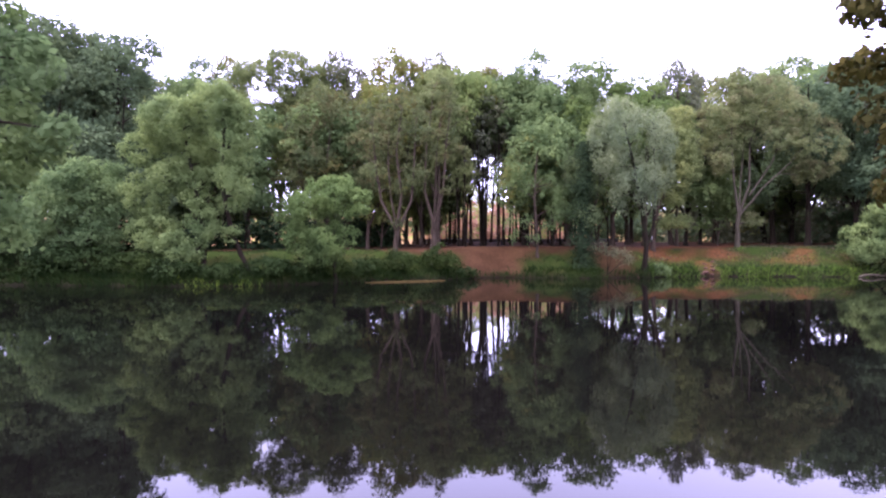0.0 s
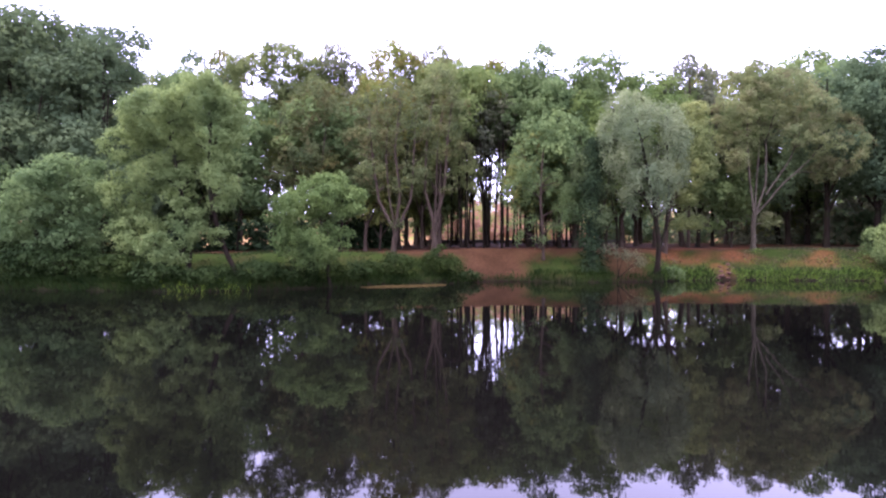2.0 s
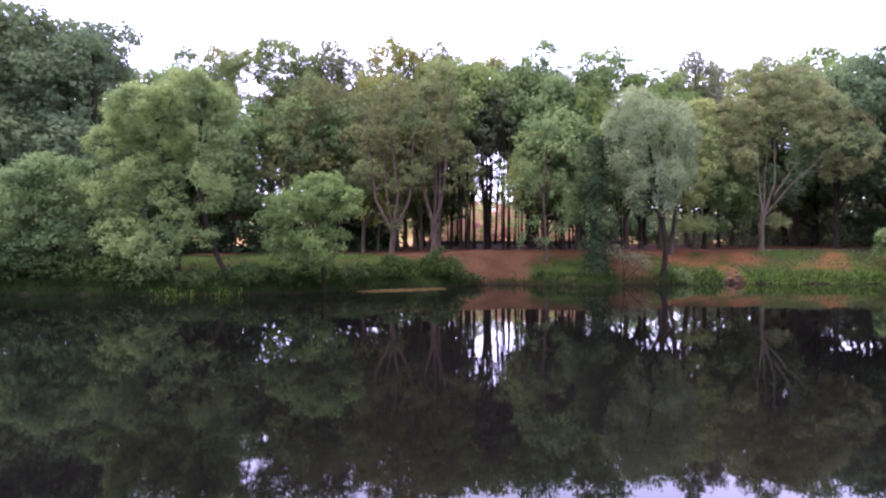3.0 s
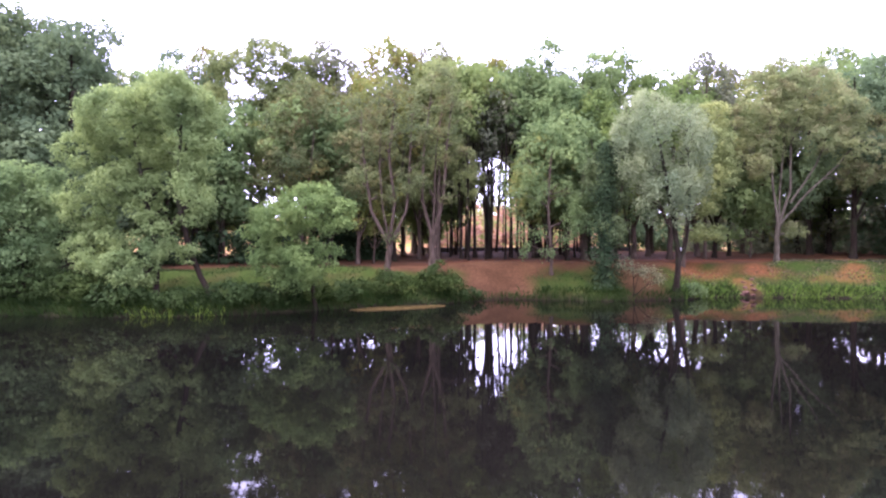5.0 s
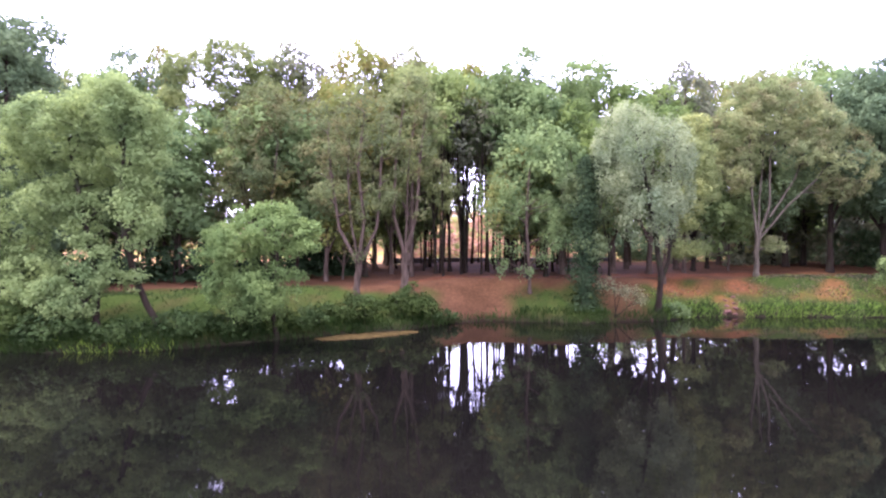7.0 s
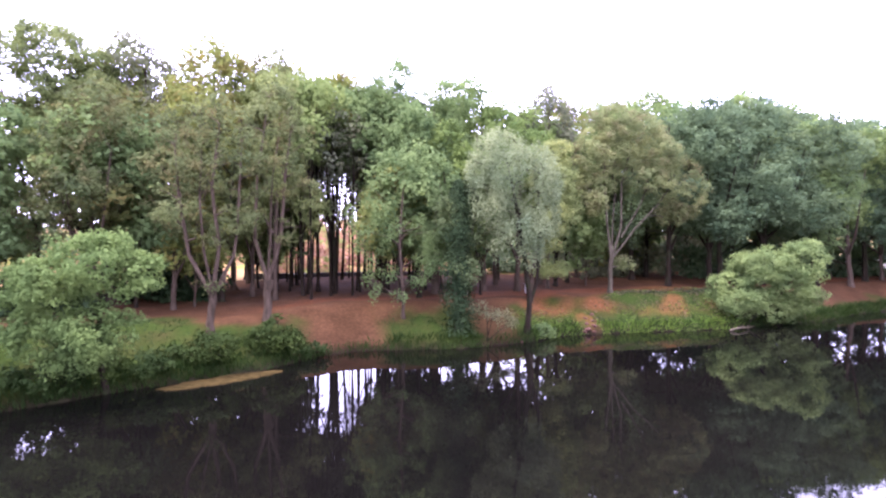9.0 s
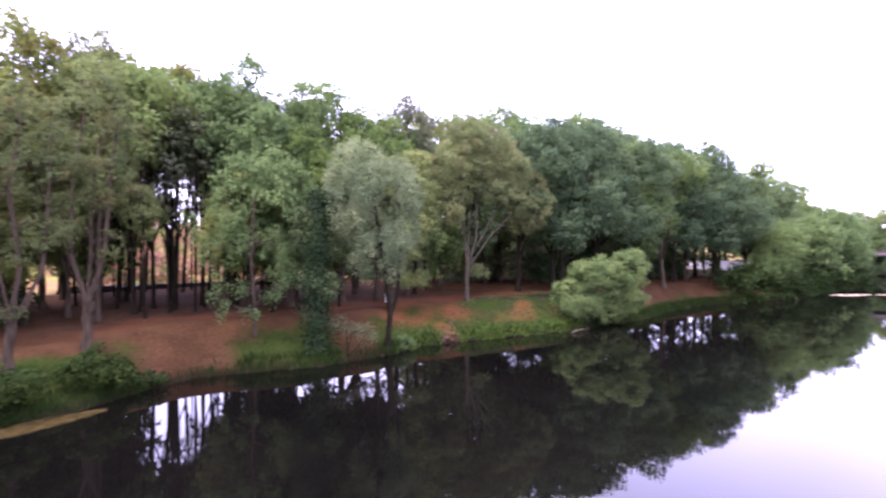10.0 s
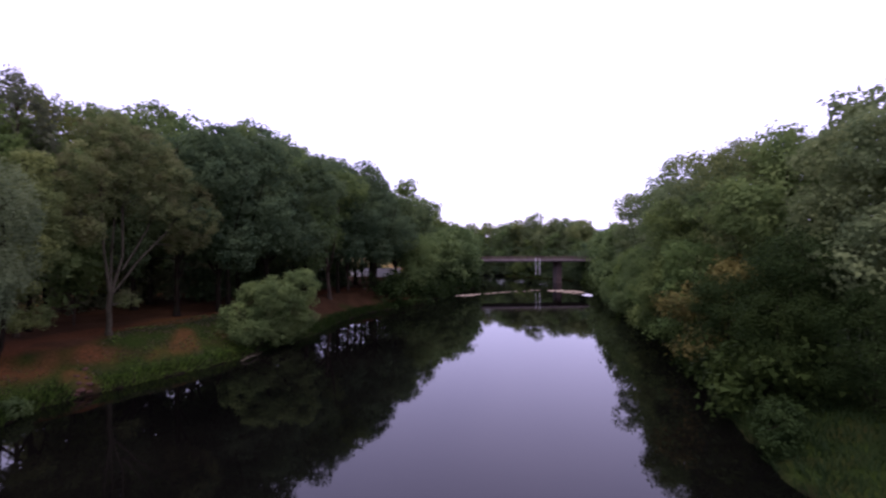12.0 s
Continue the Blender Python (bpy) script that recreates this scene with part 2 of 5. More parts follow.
def leaf_arrays(centres, normals, sizes, rng, aspect=0.55, sharp=False):
    """Rhombic leaves: four corners each, slightly folded along the rib; sharp ones have three corners."""
    n = len(centres)
    if sharp:
        t = unit(np.cross(normals, unit(rng.normal(size=(n, 3)))))
        b = np.cross(normals, t)
        s = sizes[:, None]
        v = np.stack([centres - t * s, centres + t * s * .6 + b * s * .6, centres + t * s * .6 - b * s * .6], 1)
        return v.reshape(-1, 3), np.arange(3 * n).reshape(n, 3)
    t = unit(np.cross(normals, unit(rng.normal(size=(n, 3)))))
    b = np.cross(normals, t)
    s = sizes[:, None]
    fold = normals * s * 0.16
    v = np.stack([centres - t * s, centres + b * s * aspect + fold, centres + t * s, centres - b * s * aspect + fold], 1)
    return v.reshape(-1, 3), np.arange(4 * n).reshape(n, 4)


def tube(points, radii, sides=7, rough=0.0, rng=None):
    """A closed-ended tapered tube along points."""
    p = np.asarray(points, float)
    d = unit(np.gradient(p, axis=0))
    ref = np.array([0.31, 0.95, 0.07])
    u = unit(np.cross(d, ref))
    w = np.cross(d, u)
    a = np.linspace(0, 2 * np.pi, sides, endpoint=False)
    r = np.asarray(radii, float)[:, None, None] * np.ones((1, sides, 1))
    if rng is not None and rough:
        r = r * (1 + rough * rng.normal(size=(1, sides, 1)) + 0.5 * rough * rng.normal(size=(len(p), sides, 1)))
    ring = p[:, None] + r * (u[:, None] * np.cos(a)[None, :, None] + w[:, None] * np.sin(a)[None, :, None])
    v = ring.reshape(-1, 3)
    i = np.arange(len(p) - 1)[:, None] * sides
    j = np.arange(sides)[None]
    k = (j + 1) % sides
    f = np.stack([i + j, i + k, i + sides + k, i + sides + j], -1).reshape(-1, 4)
    return v, f


def merge(pieces):
    vs, fs, o = [], [], 0
    for v, f in pieces:
        vs.append(v)
        fs.append(f + o)
        o += len(v)
    return np.concatenate(vs), np.concatenate(fs)


def curve_points(a, b, bend, n, rng):
    """A bent line from a to b with n points."""
    a, b = np.asarray(a, float), np.asarray(b, float)
    t = np.linspace(0, 1, n)[:, None]
    side = rng.normal(size=3) * bend * np.linalg.norm(b - a)
    side[2] = abs(side[2]) * 0.6
    return a + (b - a) * t + side * (np.sin(np.pi * t)) + rng.normal(size=(n, 3)) * 0.012 * np.linalg.norm(b - a) * np.sin(np.pi * t)


def crown_clumps(env, size, rng, fill=1.0):
    """Leaf tufts on the outside of some ellipsoids (cx, cy, cz, rx, ry, rz): centre, radius and the way each one faces."""
    e = np.array(env, float)
    out = []
    for k, (cx, cy, cz, rx, ry, rz) in enumerate(e):
        area = 4 * np.pi * ((rx * ry) ** 1.6 / 3 + (rx * rz) ** 1.6 / 3 + (ry * rz) ** 1.6 / 3) ** (1 / 1.6)
        n = max(5, int(fill * area / (1.0 * size * size)))
        axes = np.array([rx, ry, rz])
        d = unit(rng.normal(size=(n, 3)) + np.array([0, 0, 0.15]))
        rad = np.where(rng.uniform(0, 1, n) < .14, rng.uniform(.3, .8, n), rng.uniform(.72, 1.0, n)) + np.clip(.07 * rng.normal(size=n), -.15, .07)
        c = e[k, :3] + d * rad[:, None] * axes
        away = np.linalg.norm((c[:, None] - e[None, :, :3]) / e[None, :, 3:], axis=2)
        away[:, k] = 9
        keep = (away.min(1) > .74) | (rng.uniform(0, 1, n) < .08)
        r = size * rng.uniform(.3, 1.25, n) * np.where(rad > .99, .75, 1.0)
        out.append(np.column_stack([c, r, unit(d / axes)])[keep])
    out = np.concatenate(out)
    # a tuft that hangs in the air by itself is left out
    gap = ((out[:, None, :3] - out[None, :, :3]) ** 2).sum(2)
    return out[(gap < (1.7 * size) ** 2).sum(1) > 5]


def crown_leaves(clumps, leaf, per, rng, droop=0.0, flat=0.75, sharp=False):
    """Leaves over the upper and outer side of each tuft, facing out."""
    clumps = np.asarray(clumps, float)
    if clumps.shape[1] < 7:
        clumps = np.column_stack([clumps, np.zeros((len(clumps), 2)), np.full(len(clumps), .3)])
    count = np.maximum(6, (per * clumps[:, 3] ** 2).astype(int))
    row = np.repeat(clumps, count, axis=0)
    n = len(row)
    r, face = row[:, 3], row[:, 4:7]
    d = unit(unit(rng.normal(size=(n, 3))) + .35 * face + np.array([0, 0, .15]))
    rad = r * rng.uniform(.05, 1.0, n) ** .5 * (1 + np.clip(.14 * rng.normal(size=n), -.25, .22))
    c = row[:, :3] + d * rad[:, None] * np.array([1, 1, flat])
    c[:, 2] -= droop * rng.uniform(0, 1, n) ** 2 * r
    nrm = unit(.6 * d + .35 * face + np.array([0, 0, .15]) + .42 * rng.normal(size=(n, 3)))
    return leaf_arrays(c, nrm, leaf * rng.uniform(.6, 1.35, n), rng, sharp=sharp)


def make_tree(name, at, seed, stems, env, clump, leaf, per, leafmat, barkmat, label, category="tree", group="",
              limb_r=0.09, fill=1.0, droop=0.0, twigs=True, flat=0.75, bare=0, sharp=False):
    """A tree at its foot. stems: lists of (x, y, z, radius) up each trunk, from the foot. env: ellipsoids of the crown."""
    rng = np.random.default_rng(seed)
    root = new(name)
    root.location = at
    tagged(root, label, category, group)
    nodes_xyz, nodes_r = [], []
    for k, stem in enumerate(stems):
        s = np.array(stem, float)
        t = np.linspace(0, len(s) - 1, 4 * (len(s) - 1) + 1)
        p = np.column_stack([np.interp(t, np.arange(len(s)), s[:, i]) for i in range(4)])
        p[1:-1, :2] += rng.normal(size=(len(p) - 2, 2)) * 0.12 * p[1:-1, 3:4]
        if stem[0][2] <= 0.0:
            foot = np.vstack([[p[0, 0], p[0, 1], -0.35, p[0, 3] * 1.75], [p[0, 0], p[0, 1], 0.02, p[0, 3] * 1.45]])
            p = np.vstack([foot, p[1:]])
        v, f = tube(p[:, :3], p[:, 3], 6 if sharp else 9, 0.06, rng)
        part("trunk" if stem[0][2] <= 0 else "limb", mesh_from("trunk", v, f, 4, barkmat, True), root)
        up = p[len(p) // 3:]
        nodes_xyz.append(up[:, :3])
        nodes_r.append(up[:, 3])
    nx, nr = np.concatenate(nodes_xyz), np.concatenate(nodes_r)
    cl = crown_clumps(env, clump, rng, fill)
    if twigs:
        pieces = []
        order = np.argsort(np.linalg.norm(cl[:, :2] - nx[:, :2].mean(0), axis=1))
        for i in order[:: 7 if sharp and fill > .7 else 3]:
            c = cl[i, :3]
            away = np.linalg.norm(nx - c, axis=1) + 1.6 * np.maximum(0, nx[:, 2] - c[2] + 0.2)
            j = int(np.argmin(away))
            if away[j] < 0.3:
                continue
            p = curve_points(nx[j], c, 0.10, 5, rng)
            r0 = min(limb_r, nr[j] * 0.8)
            r = np.linspace(r0, max(0.012, r0 * 0.35), 5)
            pieces.append(tube(p, r, 3 if sharp else 4))
            nx = np.vstack([nx, p[2:]])
            nr = np.concatenate([nr, r[2:]])
        if pieces:
            v, f = merge(pieces)
            tagged(part("branch", mesh_from("branch", v, f, 4, barkmat, True), root), kind="stuff")
    if bare:
        cl = cl[: len(cl) - bare]
    v, f = crown_leaves(cl, leaf, per, rng, droop, flat, sharp)
    part("crown", mesh_from("crown", v, f, 3 if sharp else 4, leafmat), root)
    return root


# ------------------------------------------------------------ the lie of the land
FAR_X = np.array([-400, -60, -19, -13, -10, -8, -5.8, -3.8, -0.4, 0.6, 3.2, 5.5, 9, 13.2, 15.7, 18, 21.5, 25, 30, 37, 44, 52, 58, 64, 74, 82, 92, 100, 106, 112, 118, 126, 400.0])
FAR_Y = np.array([60, 30, 27.1, 26.4, 26.6, 27.6, 28.9, 29.7, 31.2, 32.2, 33.9, 33.8, 33.2, 33.8, 35.2, 35.2, 35.0, 34.6, 34.8, 35.6, 38.0, 39.2, 38.2, 37.4, 38.4, 38.6, 40, 43, 50, 64, 90, 140, 1800.0])
NEAR_X = np.array([-400, -60, -8, 0, 8, 16, 20, 26, 40, 55, 68, 85, 100, 112, 122, 128, 132, 140, 150, 400.0])
NEAR_Y = np.array([20, -2, 0.5, 0.5, 1.5, 3.8, 5.2, 6.0, 7.5, 10.5, 13.0, 17.5, 20, 23, 29, 38, 52, 90, 140, 1750.0])
WATERLINE = 0.0


def smooth(a, b, t):
    u = np.clip((t - a) / (b - a), 0, 1)
    return u * u * (3 - 2 * u)


def wobble(x, y, k, seed=0.0):
    return (np.sin(x * k * 1.0 + 1.3 * np.sin(y * k * 0.7 + seed) + seed) + np.sin(y * k * 1.37 + 1.1 * np.sin(x * k * 0.9 - seed) + 2 * seed)
            + 0.5 * np.sin(x * k * 2.3 - y * k * 1.9 + seed)) / 2.5


def bay(x):
    """1 where the shore is a bare, gentle bay."""
    return np.maximum(smooth(0.4, 1.8, x) * (1 - smooth(4.6, 6.0, x)), 0.85 * smooth(9.8, 10.6, x) * (1 - smooth(12.2, 13.2, x)))


def height(x, y):
    x, y = np.asarray(x, float), np.asarray(y, float)
    d = y - np.interp(x, FAR_X, FAR_Y) - 0.15 * wobble(x, y, 2.1)
    lip = 0.35 * (1 - bay(x))
    top = 1.75 + 0.25 * smooth(-5, 5, x) - 0.15 * smooth(-8, -20, x)
    far = lip * smooth(-0.1, 0.35, d) + (top - lip) * smooth(0.0, 5.0, d) ** 0.8 + 0.5 * smooth(5, 22, d)
    far = np.where(d < 0, np.maximum(-1.6, d * 0.55), far + 0.07 * wobble(x, y, 1.1) * smooth(0.2, 2, d))
    # the field behind the wood climbs away
    far = far + 5.2 * smooth(58, 84, y) + 10 * smooth(110, 400, y)
    n = np.interp(x, NEAR_X, NEAR_Y) - y + 0.15 * wobble(x, y, 1.9, 2.0)
    near = 0.3 * smooth(-0.1, 0.3, n) + 0.9 * smooth(0.2, 5, n) + 0.6 * smooth(5, 20, n)
    near = np.where(n < 0, np.maximum(-1.6, n * 0.55), near + 0.06 * wobble(x, y, 1.3) * smooth(0.2, 2, n))
    mid = 0.5 * (np.interp(x, FAR_X, FAR_Y) + np.interp(x, NEAR_X, NEAR_Y))
    return np.where(y > mid, far, near)


def ground_at(x, y, sink=0.03):
    return (x, y, float(height(x, y)) - sink)


def spaced(*runs):
    return np.unique(np.concatenate([np.arange(a, b, s) for a, b, s in runs]))


def ground():
    gx = spaced((-1600, -200, 100), (-200, -60, 14), (-60, -24, 2.0), (-24, 40, 0.33), (40, 60, 0.7), (60, 130, 1.5), (130, 300, 12), (300, 1700, 100))
    gy = spaced((-1600, -200, 100), (-200, -30, 12), (-30, 0, 1.5), (0, 24, 0.7), (24, 46, 0.3), (46, 76, 1.0), (76, 130, 3.0), (130, 300, 12), (300, 1700, 100))
    X, Y = np.meshgrid(gx, gy)
    Z = height(X, Y)
    nx, ny = len(gx), len(gy)
    i = np.arange(ny - 1)[:, None] * nx
    j = np.arange(nx - 1)[None]
    f = np.stack([i + j, i + j + 1, i + nx + j + 1, i + nx + j], -1).reshape(-1, 4)
    me = mesh_from("ground", np.column_stack([X.ravel(), Y.ravel(), Z.ravel()]), f, 4, GROUND, True)
    d = (Y - np.interp(X, FAR_X, FAR_Y))
    n = np.interp(X, NEAR_X, NEAR_Y) - Y
    w = 0.8 * wobble(X, Y, 0.9) + 0.4 * wobble(X, Y, 2.7, 1.0)
    edge = 4.2 + 1.2 * w + 3.5 * (1 - smooth(-7, -2.5, X)) + 3.0 * smooth(20, 26, X) * (1 - smooth(34, 40, X)) - 3.0 * smooth(36, 42, X) - 1.2 * smooth(-4, 1, X) * (1 - smooth(14, 17, X))
    g = (1 - smooth(edge - 0.7, edge + 0.7, d)) * (1 - bay(X))
    g = np.maximum(g, smooth(-0.5, 0.5, n))
    path = np.abs(X - (17.9 + 0.1 * (Y - 35) + 0.55 * w))
    s = (1 - smooth(0.15, 1.2 + .5 * w, path)) * (1 - smooth(5, 9, d)) * smooth(-0.3, 0.1, d)
    bare = smooth(13.6, 15.0, X) * (1 - smooth(20.0, 22.5, X)) * smooth(1.4, 2.6, d) * (1 - smooth(6, 8, d)) * np.clip(.55 + 1.1 * wobble(X, Y, 1.3, 5.0), 0, 1)
    dry = smooth(20.5, 22, X) * (1 - smooth(32, 36, X)) * smooth(1.0, 2.0, d) * (1 - smooth(7, 9, d)) * smooth(.0, .5, wobble(X, Y, 1.0, 7.0))
    s = np.maximum(np.maximum(.6 * s * np.clip(.45 + .9 * wobble(X, Y, 3.1, 2.0), .1, .85), .75 * bare), .55 * dry)
    track = np.abs(d - 6.8 - 0.8 * w)
    s = np.maximum(s, 0.55 * (1 - smooth(0.5, 1.6, track)) * smooth(-4, 3, X))
    fld = smooth(57.2, 58.2, Y)
    mud = np.where(d > -3, bay(X) * (1 - smooth(0.02, 0.28, Z)) + (1 - bay(X)) * (1 - smooth(0.12, 0.44, Z)), 1 - smooth(0.02, 0.28, Z)) * 0.9
    for key, val in (("grass", g), ("soil", s), ("field", fld), ("mud", mud)):
        a = me.attributes.new(key, "FLOAT", "POINT")
        a.data.foreach_set("value", np.ascontiguousarray(val.ravel(), np.float32))
    tagged(new("ground", me), "river bank ground with brown leaf litter and grass", "ground", kind="structure")


ground()
wx = np.array([[-380, -80, WATERLINE], [380, -80, WATERLINE], [380, 130, WATERLINE], [-380, 130, WATERLINE]])
tagged(new("water", mesh_from("water", wx, [[0, 1, 2, 3]], 4, WATER)), "still dark river water mirroring trees and sky", "water", kind="structure")


def hill():
    rng = np.random.default_rng(5)
    n = 90
    a = np.linspace(0.0, 2.1, n)
    top = 24 + 30 * np.exp(-((a - .49) / .13) ** 2) + 4 * np.sin(a * 7 + 1) + rng.normal(size=n) * 0.8
    r = 1250.0
    x, y = r * np.cos(a - 0.4), r * np.sin(a - 0.4)
    rows = [np.column_stack([x * k, y * k, top * h]) for k, h in ((0.86, -0.1), (0.93, 0.55), (1.0, 1.0), (1.12, 1.02))]
    v = np.concatenate(rows)
    i = np.arange(3)[:, None] * n
    j = np.arange(n - 1)[None]
    f = np.stack([i + j, i + j + 1, i + n + j + 1, i + n + j], -1).reshape(-1, 4)
    tagged(new("backdrop", mesh_from("hill", v, f, 4, HILL, True)), "distant wooded hills with blue haze in their colour", "hill", kind="structure")


hill()

# ------------------------------------------------------------ far bank: the trees that stand out
def lobes(env, k):
    """The same crown with its lobes drawn in, so that shade stands between them."""
    return [(x, y, z, rx * k, ry * k, rz * k) for x, y, z, rx, ry, rz in env]


make_tree("tree", ground_at(-12.6, 27.6), 11,
          [[(0, 0, 0, .15), (0.1, -0.1, 2.2, .13), (-0.5, -0.1, 5, .10), (-1.0, 0, 7.6, .05)],
           [(2.3, 0.3, 0, .13), (1.5, 0.1, 2.0, .12), (1.0, 0, 4.5, .12), (1.1, 0.1, 8.0, .05)]],
          lobes([(0.8, -0.4, 8.7, 1.71, 1.48, 1.25), (-1.4, -0.6, 7.8, 1.82, 1.71, 1.37), (1.7, 0.2, 8.0, 1.14, 1.14, 1.37), (-3.4, 0.1, 6.5, 0.91, 0.91, 1.03), (-1.3, 0.8, 6.7, 2.17, 1.71, 1.48),
           (1.9, 0.2, 6.5, 1.03, 1.03, 1.37), (-3.2, 0.5, 4.1, 1.37, 1.37, 1.25), (-2.8, 0.5, 2.2, 1.48, 1.48, 1.48), (-1.7, 0.4, 5.1, 1.48, 1.48, 1.14), (-0.1, -0.3, 4.4, 0.8, 0.7, 1.25),
           (0.1, -0.4, 2.6, 0.9, 0.8, 1.1), (-1.3, -0.6, 1.4, 0.9, 0.7, 0.9), (-0.2, -0.6, 1.2, 0.5, 0.5, 0.7), (1.7, -0.4, 4.4, 0.91, 0.91, 1.37), (1.5, -0.2, 1.9, 0.57, 0.57, 0.46)], 0.86),
          0.46, 0.07, 430, LEAF_WILLOW_OAK, BARK_DARK, "tall bright green bushy tree with two leaning trunks at the water", group="waterside trees")
make_tree("tree", ground_at(-19.2, 28.4), 12,
          [[(0, 0, 0, .15), (0.2, -0.2, 1.6, .12), (0.4, -0.3, 4.2, .05)], [(-0.5, 0, 0, .12), (-1.2, -0.2, 1.6, .1), (-1.8, -0.3, 3.6, .05)]],
          lobes([(0.3, -0.1, 5.2, 1.3, 1.3, 1.1), (-0.8, -0.9, 4.5, 1.2, 1.2, 1.0), (-2.2, -0.5, 2.9, 1.3, 1.3, 1.2), (-0.3, -0.1, 3.3, 1.7, 1.5, 1.3), (1.3, -0.4, 3.7, 0.8, 0.8, 1.5),
           (-1.9, 0.2, 1.4, 1.9, 1.3, 1.1), (0.5, -0.1, 1.8, 1.3, 1.3, 1.1)], 0.9),
          0.6, 0.082, 290, LEAF_MID, BARK_DARK, "low spreading green bushy tree over the water", group="waterside trees")
make_tree("tree", ground_at(-5.9, 28.9), 13,
          [[(0, 0, 0, .10), (-0.1, -0.5, 1.4, .085), (0.1, -0.9, 3.2, .06), (0.2, -1.1, 4.6, .03)]],
          lobes([(-0.1, -1.3, 4.6, 1.60, 1.37, 1.14), (-1.1, -1.4, 3.9, 1.37, 1.25, 1.03), (1.1, -1.2, 4.2, 1.03, 1.03, 0.91), (-1.6, -1.1, 2.3, 1.14, 1.14, 0.91), (0.1, -1.4, 2.3, 1.37, 1.25, 1.03),
           (-0.6, -1.2, 1.5, 0.91, 0.68, 0.57), (0.7, -1.2, 4.8, 0.68, 0.68, 0.80), (-2.0, -1.3, 3.5, 0.80, 0.80, 0.68)], 0.88),
          0.42, 0.07, 430, LEAF_FRESH, BARK_DARK, "small rounded light green tree leaning over the water", group="waterside trees")
make_tree("oak", ground_at(-3.0, 33.0), 14,
          [[(0, 0, 0, .18), (0.05, 0, 1.1, .165), (0.1, 0, 1.9, .19)],
           [(0.1, 0, 1.7, .11), (-0.9, 0.2, 3.6, .085), (-1.3, 0.3, 6.0, .065), (-1.5, 0.4, 8.5, .03)],
           [(0.1, 0, 1.8, .07), (-0.3, 0.3, 3.8, .055), (-0.5, 0.4, 6.2, .04), (-0.4, 0.5, 8.6, .02)],
           [(0.1, 0, 1.7, .10), (0.4, -0.2, 4.0, .075), (0.1, -0.2, 6.6, .06), (0.4, 0, 9.4, .03)],
           [(0.1, 0, 1.7, .10), (1.0, 0.3, 3.6, .075), (1.2, 0.4, 6.5, .055), (1.3, 0.3, 8.8, .03)]],
          [(-0.9, 0.6, 9.4, 1.5, 1.5, 1.2), (0.9, 0.0, 9.6, 1.5, 1.5, 1.3), (-0.1, 0.3, 7.4, 1.7, 1.4, 1.0), (-1.7, 0.2, 7.2, 1.2, 1.2, 1.0), (1.5, 0.1, 7.2, 1.4, 1.4, 1.1),
           (-1.2, -0.5, 5.4, .9, .8, .6), (0.9, -0.5, 5.2, .9, .8, .6), (-0.1, -0.4, 4.3, .6, .5, .4), (-0.3, -0.4, 2.1, .7, .5, .35), (.9, -.3, 2.6, .5, .4, .3)],
          0.4, 0.075, 230, LEAF_OAK, BARK_GREY, "oak with pale forked trunk and sparse olive-brown crown", group="riverside oaks", fill=.5, bare=6)
make_tree("oak", ground_at(-0.6, 34.6), 15,
          [[(0, 0, 0, .2), (0.0, 0, 1.3, .185), (0.05, 0, 2.0, .23)],
           [(0, 0, 1.8, .115), (-0.6, 0.2, 4, .09), (-0.5, 0.3, 7, .065), (-0.1, 0.4, 10, .03)],
           [(0, 0, 1.9, .08), (0.1, 0.3, 4.2, .065), (0.2, 0.3, 7, .045), (0.5, 0.4, 9, .02)],
           [(0, 0, 1.8, .115), (0.6, -0.2, 4, .09), (0.8, -0.2, 7, .065), (1.1, 0, 9.6, .03)]],
          [(-0.0, 0.7, 10.4, 1.5, 1.5, 1.3), (1.0, 0.6, 8.9, 1.5, 1.5, 1.2), (0.2, -0.6, 7.0, 1.3, 1.3, 1.0), (1.4, -0.3, 6.3, 1.1, 1.1, .9), (-0.5, -0.4, 4.9, .8, .8, .6),
           (1.0, -0.2, 4.4, .7, .7, .6)],
          0.4, 0.075, 230, LEAF_OAK, BARK_GREY, "oak with swollen fork and thin brown-green crown", group="riverside oaks", fill=.5, bare=6)
make_tree("young_tree", ground_at(6.5, 36.2), 16,
          [[(0, 0, 0, .1), (0.0, 0, 1.6, .09), (-0.2, 0, 4, .07), (0, 0, 7.2, .03)]],
          lobes([(-1.1, 0.5, 6.3, 1.4, 1.4, 1.4), (1.2, -0.7, 6.7, 1.3, 1.3, 1.6), (0.2, -0.4, 4.6, 1.6, 1.6, 1.3), (-1.7, -0.4, 4.3, 1.1, 1.1, 1.3), (1.9, 0.2, 4.1, 1.1, 1.1, 1.4),
           (-1.3, -0.2, 2.6, 1.1, 1.0, 0.8), (-1.7, -0.6, 1.5, 0.9, 0.8, 0.5), (0.5, -0.7, 2.7, 1.1, 0.9, 0.7), (-0.4, -0.9, 1.3, 0.8, 0.7, 0.4), (1.6, -0.4, 2.9, 1.0, 0.9, 0.8), (-2.3, -0.3, 5.6, 1.2, 1.1, 1.2)], 0.9),
          0.34, 0.066, 240, LEAF_MID, BARK_GREY, "slender young tree with thin drooping green branches", group="waterside trees", fill=.42, droop=1.4)
